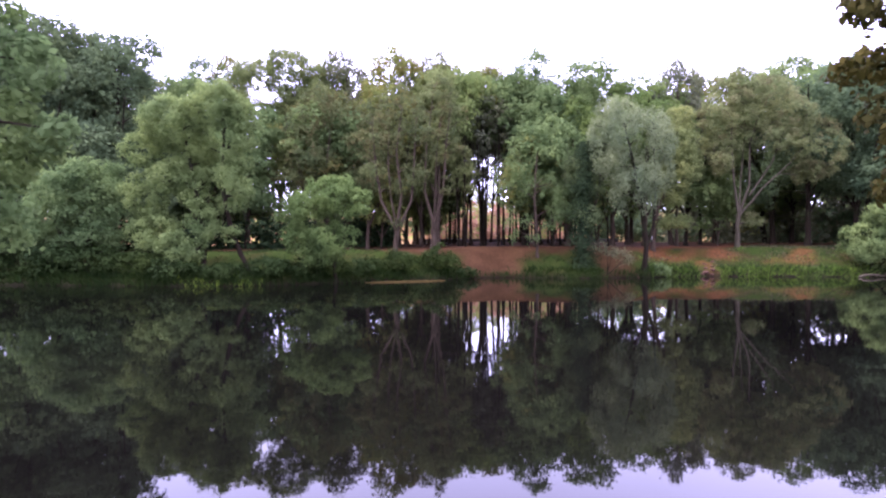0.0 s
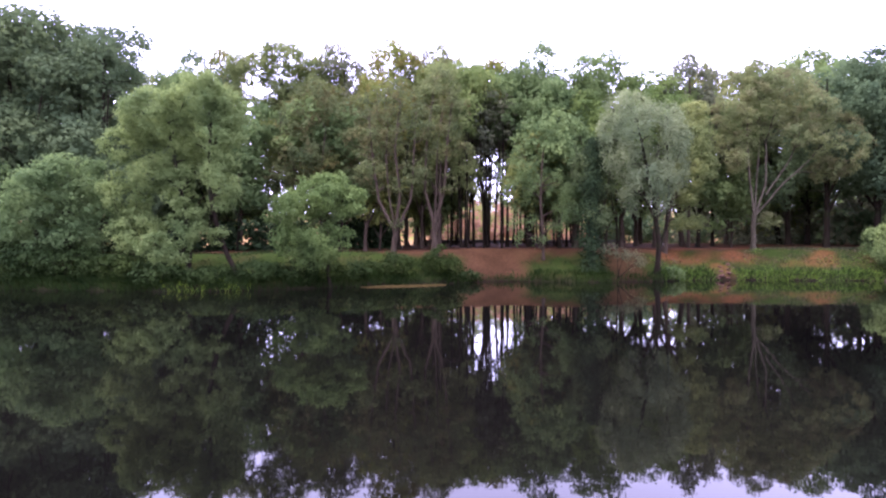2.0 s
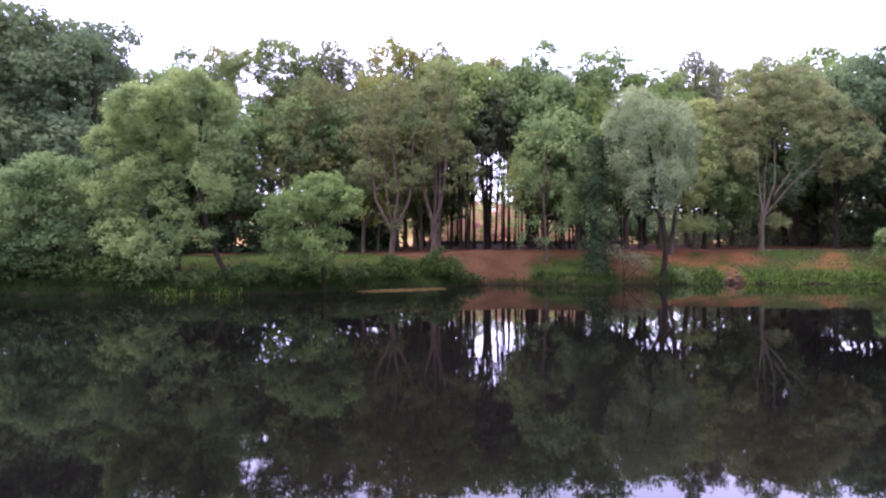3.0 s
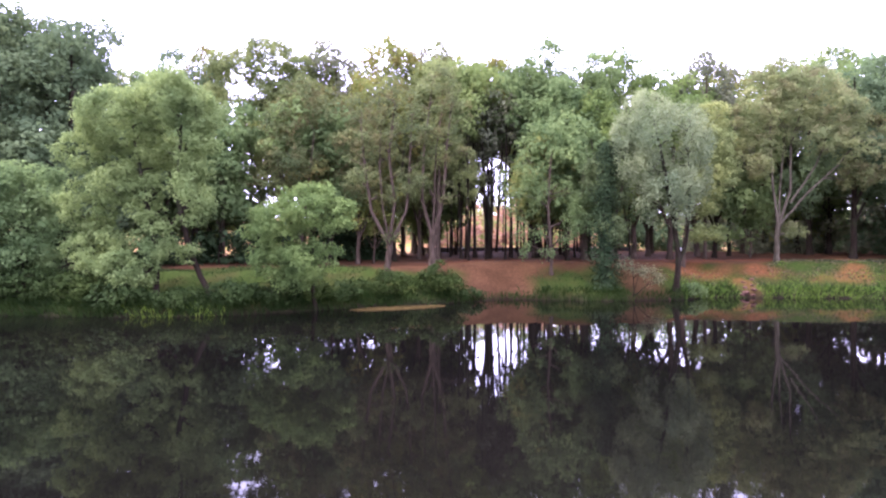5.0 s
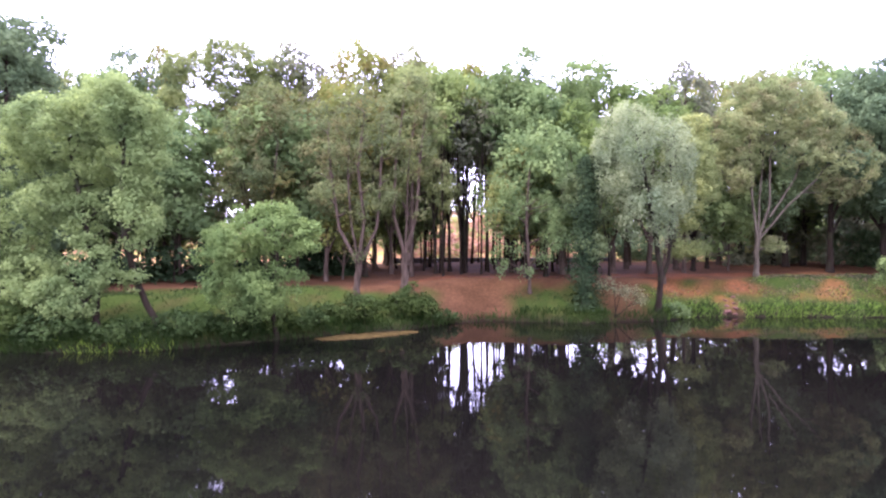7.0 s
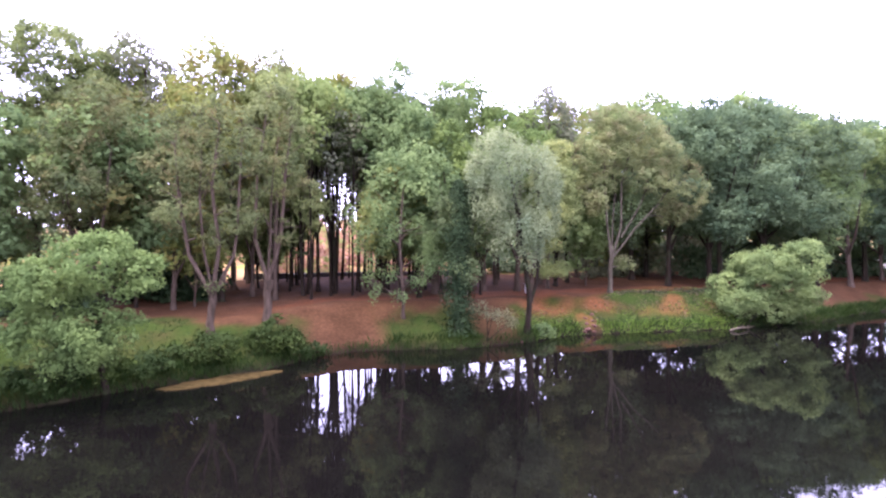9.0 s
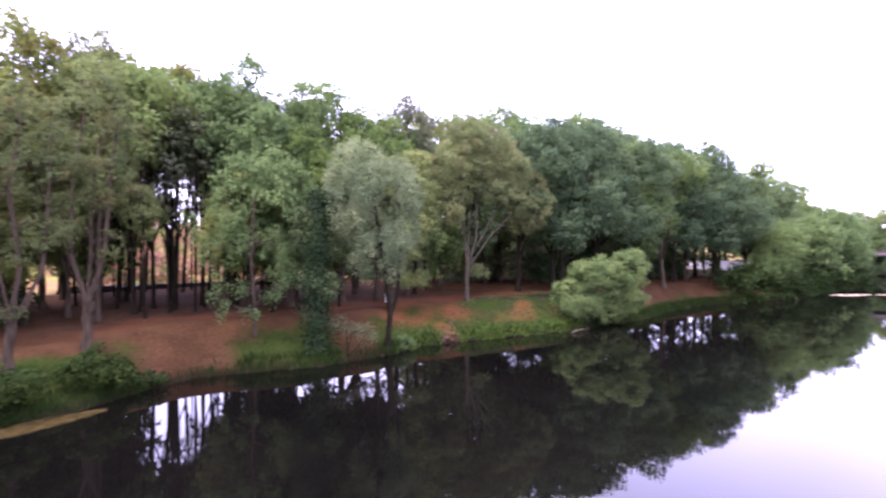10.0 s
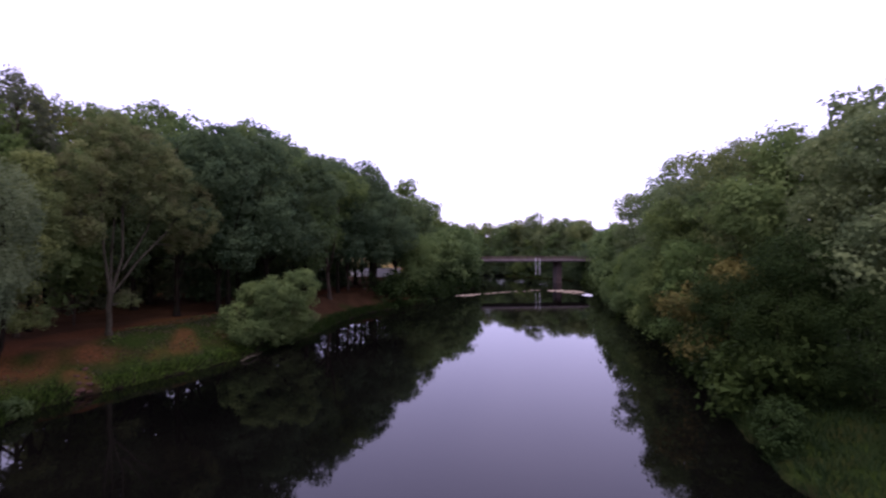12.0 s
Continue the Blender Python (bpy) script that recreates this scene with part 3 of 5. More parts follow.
make_tree("tree", ground_at(9.1, 34.2), 17,
          [[(0, 0, 0, .2), (-0.1, 0, 2.5, .18), (0.2, 0, 6, .13), (.4, 0.2, 8.4, .04)]],
          [(0.6, 0.5, 5.4, .9, .9, 1.2), (-0.4, 0.4, 6.4, .8, .8, 1.1), (0.9, 0.2, 7.4, .9, .9, 1.0), (0.4, -0.1, 3.4, .7, .7, 1.1)],
          0.42, 0.075, 260, LEAF_GLOOM, BARK_DARK, "dark green tree with an ivy-clad trunk", group="waterside trees")
make_tree("willow", ground_at(13.2, 34.4), 18,
          [[(0, 0, 0, .17), (0.05, -0.2, 2.0, .15), (-0.4, -0.5, 4.2, .13), (-1.2, -1.1, 7.2, .08), (-1.8, -1.2, 9.6, .03)],
           [(0, -0.1, 1.2, .11), (0.5, -0.2, 2.8, .1), (0.5, -0.6, 5.2, .07), (0.3, -0.7, 8.6, .03)]],
          lobes([(-2.1, -0.8, 10.0, 1.5, 1.5, 1.3), (-1.3, -1.3, 8.7, 2.0, 2.0, 1.7), (0.2, -0.7, 7.8, 1.3, 1.3, 1.5), (-1.9, -0.9, 7.0, 1.3, 1.4, 1.4), (-0.9, -1.7, 5.9, 1.4, 1.3, 1.1),
           (0.4, -0.8, 9.6, 0.9, 0.8, 0.9), (0.9, -.6, 8.4, .9, .9, 1.1), (1.0, -.6, 6.6, .6, .6, 1.1), (-3.1, -.9, 8.9, .8, .9, .9), (-3.0, -1.0, 7.8, .9, 1.0, 1.4), (-0.2, -0.9, 4.9, 0.7, 0.7, 1.0), (0.7, -0.6, 6.2, .7, .7, 1.2), (-1.9, -1.2, 5.2, .8, .8, 1.0)], .92),
          0.38, 0.06, 400, LEAF_SILVER, BARK_DARK, "silver-green willow leaning over the river bank", group="waterside trees", fill=.74, droop=1.9)
make_tree("tree", ground_at(15.4, 38.5), 19,
          [[(0, 0, 0, .15), (0.3, 0, 3, .13), (1.2, 0, 6, .09), (1.8, 0, 9.5, .04)]],
          [(2.2, 0.5, 9.7, 1.2, 1.2, 1.0), (1.6, 0.0, 7.8, 1.5, 1.5, 1.5), (1.9, -0.6, 5.7, 1.3, 1.3, 1.4), (1.0, -0.2, 4.3, 1.2, 1.2, 1.2), (2.2, 0.5, 7.0, 1.5, 1.4, 1.2),
           (1.4, -0.5, 2.1, 1.3, 0.6, 0.5)],
          0.5, 0.082, 230, LEAF_YELLOW, BARK_GREY, "slim leaning tree with yellow-green leaves", group="waterside trees")
make_tree("ash_tree", ground_at(22.6, 40.3), 20,
          [[(0, 0, 0, .18), (0.0, 0, 1.5, .165), (0.1, 0, 2.6, .18)],
           [(0.1, 0, 2.4, .10), (-0.2, .1, 5, .08), (-0.5, 0, 8.5, .05), (-0.1, 0, 12.2, .02)],
           [(0.1, 0, 2.4, .10), (0.9, 0, 4.8, .075), (1.0, 0.1, 8, .05), (2.0, 0, 11.5, .02)],
           [(0.1, 0, 2.6, .08), (0.4, 0.3, 5, .06), (0.7, 0.3, 8.5, .02)],
           [(0.1, 0, 2.4, .09), (1.9, -.3, 4.7, .065), (3.9, -.3, 6.5, .05), (5.8, -.2, 8.8, .02)],
           [(0.9, 0, 4.0, .07), (2.8, .2, 6.6, .05), (3.8, .1, 9.6, .02)]],
          [(-0.2, 0.0, 12.8, 1.5, 1.5, 1.2), (2.3, 0.1, 11.9, 1.8, 1.8, 1.5), (-1.7, -0.6, 10.2, 1.5, 1.5, 1.5), (3.8, -0.3, 10.2, 1.8, 1.8, 1.5), (1.1, 0.2, 10.0, 1.7, 1.5, 1.2),
           (6.2, 0.6, 8.9, 1.8, 1.7, 1.4), (2.6, -0.5, 8.2, 1.7, 1.5, 1.0), (6.2, -0.4, 6.9, 1.5, 1.5, 1.5), (-1.1, 0.7, 7.7, 1.5, 1.5, 1.5), (5.6, 0.3, 5.7, 1.2, 1.2, .9),
           (1.2, -0.3, 2.1, .9, 0.6, 0.4), (-1.7, -0.5, 6.4, .9, .9, .7), (4.9, -0.8, 7.4, 1.4, 1.2, 1.0), (7.2, -0.2, 7.6, 1.2, 1.2, 1.0), (0.4, -0.2, 11.6, 1.3, 1.2, 1.1), (-0.9, 0.2, 9.0, 1.2, 1.1, 1.0), (1.5, 0.1, 8.7, 1.1, 1.0, .8)],
          0.45, 0.08, 280, LEAF_ASH, BARK_PALE, "pale-barked spreading tree with thin yellow-olive crown", group="riverside oaks", fill=.78, bare=8)
make_tree("oak", ground_at(-13.0, 41.5), 22,
          [[(0, 0, 0, .2), (0.1, 0, 3.0, .17), (0.5, 0.1, 7.0, .13), (0.7, 0, 12.5, .05)],
           [(0.2, 0, 4.0, .1), (-0.6, 0.1, 7.5, .08), (-1.3, 0, 11.0, .06), (-1.7, 0, 13.6, .03)],
           [(0.4, 0, 6.0, .08), (1.4, 0.1, 8.6, .06), (2.0, 0, 11.0, .03)]],
          [(-1.7, 0, 13.5, 1.9, 1.7, 1.1), (0.6, 0, 14.0, 2.2, 1.9, 1.5), (2.3, 0.3, 13.0, 1.8, 1.7, 1.5), (1.7, 0.3, 11.0, 1.9, 1.7, 1.5), (2.6, -0.3, 9.0, 1.7, 1.6, 1.5), (1.0, 0.4, 8.2, 1.3, 1.3, 1.1),
           (-1.7, 0.2, 6.6, 1.5, 1.4, 1.1), (0.6, -0.3, 5.6, 1.5, 1.2, 1.0), (-2.9, 0.1, 11.6, 1.0, .9, .8), (-3.4, 0.3, 9.6, 1.0, 1.0, 1.0), (-1.0, 0.3, 8.8, 1.1, 1.0, .7), (0.1, 0.0, 11.9, .9, .8, .8), (-.7, .1, 10.9, .9, .9, 1.0)],
          0.5, 0.09, 260, LEAF_YELLOW, BARK_GREY, "oak with a rounded yellow-olive crown above the bank", group="riverside oaks", fill=.9)
make_tree("bush", ground_at(29.3, 35.3), 21,
          [[(0, 0, 0, .13), (0.5, -0.3, 1.3, .1), (1.6, -.8, 3.6, .04)], [(-0.4, 0, 0, .1), (-0.7, -.1, 1.2, .08), (-.5, 0, 2.6, .04)], [(0.5, -.2, 0, .1), (2.0, -.8, 1.2, .08), (3.2, -1.3, 3.4, .04)]],
          [(0.2, -0.2, 3.3, 1.2, 1.2, 1.1), (1.1, -1.3, 3.6, 1.1, 1.1, 1.2), (3.3, -1.7, 3.8, 1.4, 1.4, 1.4), (2.7, -1.1, 2.2, 1.7, 1.5, 1.2), (-0.3, -0.1, 1.4, 1.9, 1.5, 1.2),
           (-0.9, 0.3, 2.2, 1.2, 1.1, 0.9), (3.5, -1.5, 1.6, 1.2, 1.1, 0.9), (2.2, -0.6, 0.6, 1.9, 0.9, 0.8)],
          0.45, 0.074, 380, LEAF_WILLOW_OAK, BARK_DARK, "large rounded pale green willow bush at the water", "bush", group="waterside trees")

# ------------------------------------------------------------ the wood behind
def forest_tree(name, seed, h, spread, base, mat, bark, label, per=44, leaf=0.2, r=0.22, group="woodland trees", clump=1.0, twigs=True, fill=1.0):
    """A woodland tree h metres high, whose crown begins at base."""
    rng = np.random.default_rng(seed)
    lx, ly = rng.uniform(-.5, .5, 2)
    mid = (base + h) / 2
    stems = [[(0, 0, 0, r), (lx * .3, ly * .3, base * .6, r * .85), (lx, ly, mid, r * .6), (lx * 1.2, ly, h - 1.2, r * .18)]]
    for k in range(3):
        a = rng.uniform(0, 6.28)
        q = spread * rng.uniform(.55, .85)
        stems.append([(lx * .3, ly * .3, base * rng.uniform(.55, .9) + .02, r * .5), (lx * .3 + q * .5 * math.cos(a), ly * .3 + q * .5 * math.sin(a), base + 1.2, r * .38),
                      (q * math.cos(a), q * math.sin(a), mid + 1, r * .14)])
    env = [(lx, ly, mid + .3, spread * .72, spread * .72, (h - base) * .42)]
    for k in range(6):
        a = 1.05 * k + rng.uniform(-.6, .6)
        q = spread * rng.uniform(.45, .8)
        rr = spread * rng.uniform(.3, .56)
        env.append((q * math.cos(a), q * math.sin(a), rng.uniform(base + .5, h - rr), rr, rr, rr * rng.uniform(.6, 1.0)))
    for k in range(2):
        a = rng.uniform(0, 6.28)
        env.append((lx + .35 * spread * math.cos(a), ly + .35 * spread * math.sin(a), h - spread * .36 - k * .9, spread * .38, spread * .38, spread * .36))
    return make_tree(name, (0, 0, -60), seed, stems, env, clump, leaf, per, mat, bark, label, group=group, limb_r=.06, twigs=twigs, sharp=True, fill=fill)


def plant(kind, x, y, turn, scale, tall=1.0):
    gx, gy, gz = ground_at(x, y, 0.1)
    return copy_thing(kind, Matrix.LocRotScale((gx, gy, gz), Euler((0, 0, turn)), (scale, scale, scale * tall)))


def woodland(kind, seed, h, spread, base, mat, bark, label, per, r=.22, fill=.85):
    """A kind in two builds: with fine leaves for the edge of the wood, and coarser for its depth."""
    name = "oak" if mat is LEAF_OLIVE else "tree"
    KINDS.setdefault(kind, []).append(forest_tree(name, seed, h, spread, base, mat, bark, label, per * 2.8, .143, r, clump=.66, fill=fill))
    KINDS.setdefault(kind + " deep", []).append(forest_tree(name, seed + 200, h, spread * 1.05, base, mat, bark, label, per * .78, .268, r, clump=1.15, twigs=False))


KINDS = {}
woodland("olive", 31, 14.0, 3.9, 3.8, LEAF_OLIVE, BARK_GREY, "woodland oak with sparse olive and brown leaves", 26, fill=.9)
woodland("olive", 32, 14.5, 4.2, 4.4, LEAF_OLIVE, BARK_DARK, "woodland oak with sparse olive and brown leaves", 26, fill=.9)
woodland("green", 33, 14.5, 4.1, 3.8, LEAF_MID, BARK_DARK, "leafy mid-green woodland tree", 30)
woodland("green", 34, 14.0, 3.9, 3.2, LEAF_MID, BARK_GREY, "leafy mid-green woodland tree", 30)
woodland("fresh", 54, 14.2, 4.0, 3.6, LEAF_FRESH, BARK_GREY, "leafy fresh green woodland tree", 28)
woodland("yellow", 35, 14.0, 4.0, 4.2, LEAF_YELLOW, BARK_GREY, "woodland tree with yellow-green leaves", 28, fill=1.0)
woodland("dark", 36, 14.6, 4.4, 4.2, LEAF_DARK, BARK_DARK, "dense dark green woodland tree", 25)
woodland("dark", 37, 14.2, 4.2, 4.4, LEAF_DARK, BARK_DARK, "dense dark green woodland tree", 25)
woodland("gloom", 55, 14.6, 4.4, 2.6, LEAF_GLOOM, BARK_DARK, "dense deep green woodland tree", 25)
woodland("gloom", 56, 14.2, 4.2, 3.0, LEAF_GLOOM, BARK_DARK, "dense deep green woodland tree", 25)
woodland("tall", 38, 15.0, 3.6, 6.2, LEAF_MID, BARK_DARK, "tall slender-stemmed green tree in the wood", 20, .14)
woodland("tall", 39, 14.5, 3.5, 5.8, LEAF_OLIVE, BARK_DARK, "tall slender-stemmed olive tree in the wood", 19, .12)
woodland("thin", 57, 14.2, 3.4, 4.6, LEAF_DUN, BARK_GREY, "thin-crowned grey-green tree with sky showing through", 24, .16, .66)
woodland("brown", 58, 14.0, 3.8, 3.4, LEAF_OAK, BARK_GREY, "woodland oak with brownish olive leaves", 24, .2, .75)
woodland("wand", 59, 12.0, 1.3, 4.6, LEAF_DUN, BARK_DARK, "slim young tree with a few thin leaves", 18, .085, .5)
woodland("wand", 60, 13.0, 1.5, 4.2, LEAF_DUN, BARK_DARK, "slim young tree with a few thin leaves", 18, .12, .45)
woodland("crest", 61, 14.6, 2.6, 10.4, LEAF_OLIVE, BARK_GREY, "tall oak with a small high olive crown", 26, .16)
woodland("sapling", 45, 8.0, 2.0, 1.6, LEAF_MID, BARK_GREY, "slender understorey tree with thin leaves", 30, .08)
woodland("sapling", 46, 7.0, 2.2, 1.2, LEAF_OLIVE, BARK_GREY, "slender understorey tree with thin leaves", 30, .08)
woodland("sapling", 47, 8.5, 2.0, 2.0, LEAF_MID, BARK_DARK, "slender understorey tree with thin leaves", 24, .08)
for kind, seed, h, spread, base, mat, label in (
        ("bank", 40, 8.6, 3.1, 0.4, LEAF_MID, "bushy mid-green bank tree with leaves down to the water"),
        ("bank", 41, 8.0, 3.3, 0.3, LEAF_MID, "bushy mid-green bank tree with leaves down to the water"),
        ("wall", 42, 13.5, 4.0, 0.8, LEAF_WALL, "broad dark green tree leafy down to the ground"),
        ("wall", 43, 13.5, 4.3, 0.8, LEAF_WALL, "broad dark green tree leafy down to the ground"),
        ("leafy", 53, 13.4, 4.1, 0.8, LEAF_MID, "broad mid-green tree leafy down to the ground"),
        ("hedge", 48, 8.0, 3.2, 0.3, LEAF_YELLOW, "yellow-green hedge tree beyond the field"),
        ("light", 52, 8.2, 3.1, 0.3, LEAF_FRESH, "bushy fresh green bank tree with leaves down to the water"),
        ("shade", 49, 8.4, 3.3, 0.3, LEAF_SHADED, "bushy bank tree in shade-darkened green with leaves down to the water"),
        ("ochre", 44, 7.0, 2.8, 0.3, LEAF_OCHRE, "bushy bank tree with ochre leaves")):
    KINDS.setdefault(kind, []).append(forest_tree("bank_tree", seed, h, spread, base, mat, BARK_DARK, label, 170 if kind == "shade" else 54, .08 if kind == "shade" else .155, .15, "bank trees", .9))
    KINDS.setdefault(kind + " deep", []).append(forest_tree("bank_tree", seed + 200, h, spread, base, mat, BARK_DARK, label, 27, .25, .15, "bank trees", 1.1, False))
woodland("pole", 50, 13.5, 1.9, 8.0, LEAF_OLIVE, BARK_DARK, "slim straight young tree at the wood's edge", 30, .07)
woodland("pole", 51, 13.0, 1.7, 7.4, LEAF_MID, BARK_DARK, "slim straight young tree at the wood's edge", 30, .065)
rnd = random.Random(4)


def pick(kinds, deep=False):
    return rnd.choice(KINDS[rnd.choice(kinds) + (" deep" if deep else "")])


def wood_kinds(x, y):
    if x < -15:
        return ["gloom", "gloom", "dark"]
    if x < -5:
        return ["olive", "yellow", "olive", "green"]
    if x < 2:
        return ["olive", "olive", "yellow", "green"]
    if x < 18:
        return ["green", "green", "green", "fresh"]
    if x < 27:
        return ["olive", "green", "yellow"]
    return ["dark", "dark", "green"]


# how high the wood stands along its front, by the side of it: x/y as seen from the river's middle, and rise
FRONT = np.array([-.82, -.74, -.68, -.61, -.54, -.48, -.39, -.32, -.26, -.22, -.15, -.09, -.02, .05, .13, .2, .28, .37, .44, .51, .555, .6, .65, .72, .76, .8, .86])
RISE = np.array([.43, .39, .355, .345, .365, .38, .378, .388, .37, .385, .372, .386, .376, .362, .354, .366, .37, .36, .36, .364, .322, .332, .364, .35, .312, .354, .364])


def wood_scale(x, y):
    d = y - 5.1
    return 1.03 * (3.15 + d * float(np.interp(x / d, FRONT, RISE)) - 2.3) / 13.9


# the front of the wood, tree by tree: x/y as seen from the water's edge, y, rise, width, kind
for side, py, rise, wide, kind in (
        (-.93, 37.5, .47, 1.25, "gloom"), (-.80, 36.5, .45, 1.25, "gloom"), (-.70, 38.0, .425, 1.1, "gloom"), (-.605, 46.0, .345, 1.0, "yellow"), (-.51, 42.5, .345, 1.0, "green"), (-.458, 44.0, .362, .8, "dark"), (-.432, 45.0, .36, .75, "crest"),
        (-.255, 38.6, .31, .8, "brown"), (-.24, 40.5, .33, .9, "brown"), (-.19, 43.0, .379, .95, "thin"), (-.235, 44.0, .37, .9, "olive"), (-.09, 41.8, .374, .95, "olive"), (-.155, 39.0, .30, .8, "brown"),
        (-.01, 41.4, .372, .72, "yellow"), (-.045, 43.5, .386, .8, "brown"), (.04, 43.6, .38, 1.15, "pole"), (.085, 44.5, .368, 1.2, "pole"), (.125, 43.8, .364, 1.1, "pole"), (.165, 43.0, .364, .9, "green"), (.255, 42.2, .355, 1.05, "green"), (.345, 43.0, .364, 1.05, "fresh"), (.225, 40.0, .30, .75, "green"), (.30, 39.6, .29, .8, "fresh"),
        (.475, 44.0, .372, .85, "thin"), (.41, 42.5, .345, .9, "fresh"), (.52, 47.5, .345, .7, "olive")):
    px, d = side * (py - 2.8), py - 2.8
    tall = d * rise + 2.2 - float(height(px, py))
    plant(pick([kind]), px, py, rnd.uniform(0, 6.28), wide, 1.04 * tall / 14.3 / wide)
for row, (y0, step) in enumerate(((41.0, 4.6), (46.0, 4.8), (51.5, 5.0), (57.0, 5.4))):
    x = -48.0 + 2.0 * (row % 2)
    while x < 66:
        px, py = x + rnd.uniform(-1.2, 1.2), y0 + rnd.uniform(-1.4, 1.4)
        if px > 30:
            py += 1.0 + 0.06 * (px - 30)
        turn, sc = rnd.uniform(0, 6.28), min(1.34, wood_scale(px, py) * rnd.uniform(.95, 1.0) * ((1.04, 1.0, .88, .80) if px < 4 else (1, 1, .96, .93))[row])
        x += step
        opening = -0.01 * py < px < 0.24 * py
        if (row >= 3 and (opening or not -22 < px < 56 or 17 < px < 40)) or px < -40:
            continue
        if -34 < px < 30:
            if row == 0 or (row == 1 and -34 < px < -17):
                continue
            sc *= .78 if row == 1 else .86
        if row and (abs(px + 0.385 * (py - 3.5)) < 2.6 or abs(px - 0.605 * (py - 3.5)) < 1.4):
            continue
        if 27 < px < 41 and row in (1, 2) and int(px / step) % 2:
            continue
        if opening:
            if px > .15 * py and row < 3:
                plant(pick(["tall"]), px, py, turn, sc)
            continue
        tree = pick(wood_kinds(px, py), row > 1 or (row and px < 30))
        # the depth of the wood is thin: daylight comes through it
        if row < 2 or px > 30 or px < -24 or int(px / step + 40) % 2:
            plant(tree, px, py, turn, sc)
for px, py, kind in ((20.2, 46.5, "green"), (33.5, 50.5, "dark")):
    plant(pick([kind]), px, py, rnd.uniform(0, 6.28), .86 * wood_scale(px, py))
for px, py, sc in ((1.75, 40.8, .95), (.5, 45.5, 1.0), (3.4, 47, 1.0), (6.4, 50.5, .95), (8.6, 53.5, .95), (1.6, 52.5, 1.0), (4.5, 55.0, .95)):
    plant(pick(["pole"]), px, py, rnd.uniform(0, 6.28), 1.15 * sc)
for k in range(22):
    py = rnd.uniform(43, 56.5)
    plant(pick(["pole"]), rnd.uniform(-.01, .25) * py, py, rnd.uniform(0, 6.28), rnd.uniform(.95, 1.15))
for k in range(30):
    py = rnd.uniform(42.5, 56.5)
    plant(pick(["wand"]), (.008 + .0085 * k + rnd.uniform(-.006, .006)) * py, py, rnd.uniform(0, 6.28), rnd.uniform(.85, 1.15))
for k in range(84):
    px, py = rnd.uniform(-26, 42), rnd.uniform(37.5, 56)
    if -.01 * py < px < 0.14 * py or (py < 44 and 18 < px < 29) or (px > 26 and py < 52):
        continue
    tree, turn, sc = pick(["sapling"], py > 43), rnd.uniform(0, 6.28), rnd.uniform(.8, 1.35)
    if py < 47.5 or not -20 < px < 26 or -9 < px < -.5:
        plant(tree, px, py, turn, sc)

for px, py, sc in ((10.0, 48.5, .9), (11.4, 52.0, 1.0)):
    plant(pick(["sapling"]), px, py, rnd.uniform(0, 6.28), sc)
for k in range(9):
    plant(pick(["bank", "hedge"], True), -3 + 2.9 * k + rnd.uniform(-.6, .6), 86 + rnd.uniform(-2, 3), rnd.uniform(0, 6.28), rnd.uniform(.4, .62))
# trees that lead on along the far bank, to the bridge and beyond
for x, y, kind, sc in ((-27, 34, "gloom", 1.08), (-33, 33, "gloom", 1.08), (-22.0, 35, "gloom", 1.0), (-40, 35, "green", 1.0), (-29, 29.5, "bank", .9), (-25, 29.5, "bank", .8),
                       (33.5, 42.5, "dark", 1.06), (39, 42.5, "dark", 1.04), (45, 44, "green", 0.977), (50.5, 47, "dark", 0.977), (57, 45, "green", 0.93), (62, 44, "dark", 0.93), (67, 43.5, "dark", 0.883),
                       (72, 46, "green", .95), (78, 46, "dark", .9), (84, 47, "green", .85), (90, 50, "dark", .9), (96, 56, "leafy", 1.36), (72, 52, "dark", 1.05), (80, 56, "dark", 1.0), (88, 58, "dark", 1.0),
                       (64.5, 39.5, "bank", 1.0), (70, 40.5, "bank", .95), (75, 40.5, "bank", 1.1), (80, 41, "bank", 1.15), (85.5, 41.5, "bank", 1.2), (91, 43, "bank", 1.15), (96, 45, "bank", 1.2), (100, 48, "bank", 1.2), (104, 54, "bank", 1.2), (109, 64, "bank", 1.2)):
    plant(rnd.choice(KINDS[kind + (" deep" if x > 66 else "")]), x, y, rnd.uniform(0, 6.28), sc)
# beyond the bridge the river bends away behind a belt of trees
for x, y, kind, sc in ((133, 39, "wall", 1.06), (136, 45, "wall", .92), (137, 29.5, "wall", .98), (122, 26, "bank", 1.0), (127, 32, "bank", 1.1), (131, 39, "bank", 1.1), (133, 46, "bank", 1.2), (135, 53, "bank", 1.2), (138, 61, "bank", 1.2), (140, 70, "bank", 1.2)):
    plant(rnd.choice(KINDS[kind]), x, y, rnd.uniform(0, 6.28), sc)
for x, y in ((138, 43.5), (141, 46), (140, 40), (124, 27), (125.5, 30), (129, 34.5), (130.5, 37), (133, 42), (134, 49), (136, 57), (139, 65), (136, 44), (133, 36), (129, 28), (138, 52)):
    plant(pick(["wall"], True), x + 1.5, y - 1, rnd.uniform(0, 6.28), rnd.uniform(.76, .98))
for k in range(26):
    x, y = 138 + 14 * math.sin(k * 1.9) + 0.1 * k, -14 + 4.2 * k
    plant(pick(["bank"] if k % 3 else ["wall"], True), x + 6, y, rnd.uniform(0, 6.28), rnd.uniform(1.0, 1.3) if k % 3 else rnd.uniform(.75, .9))
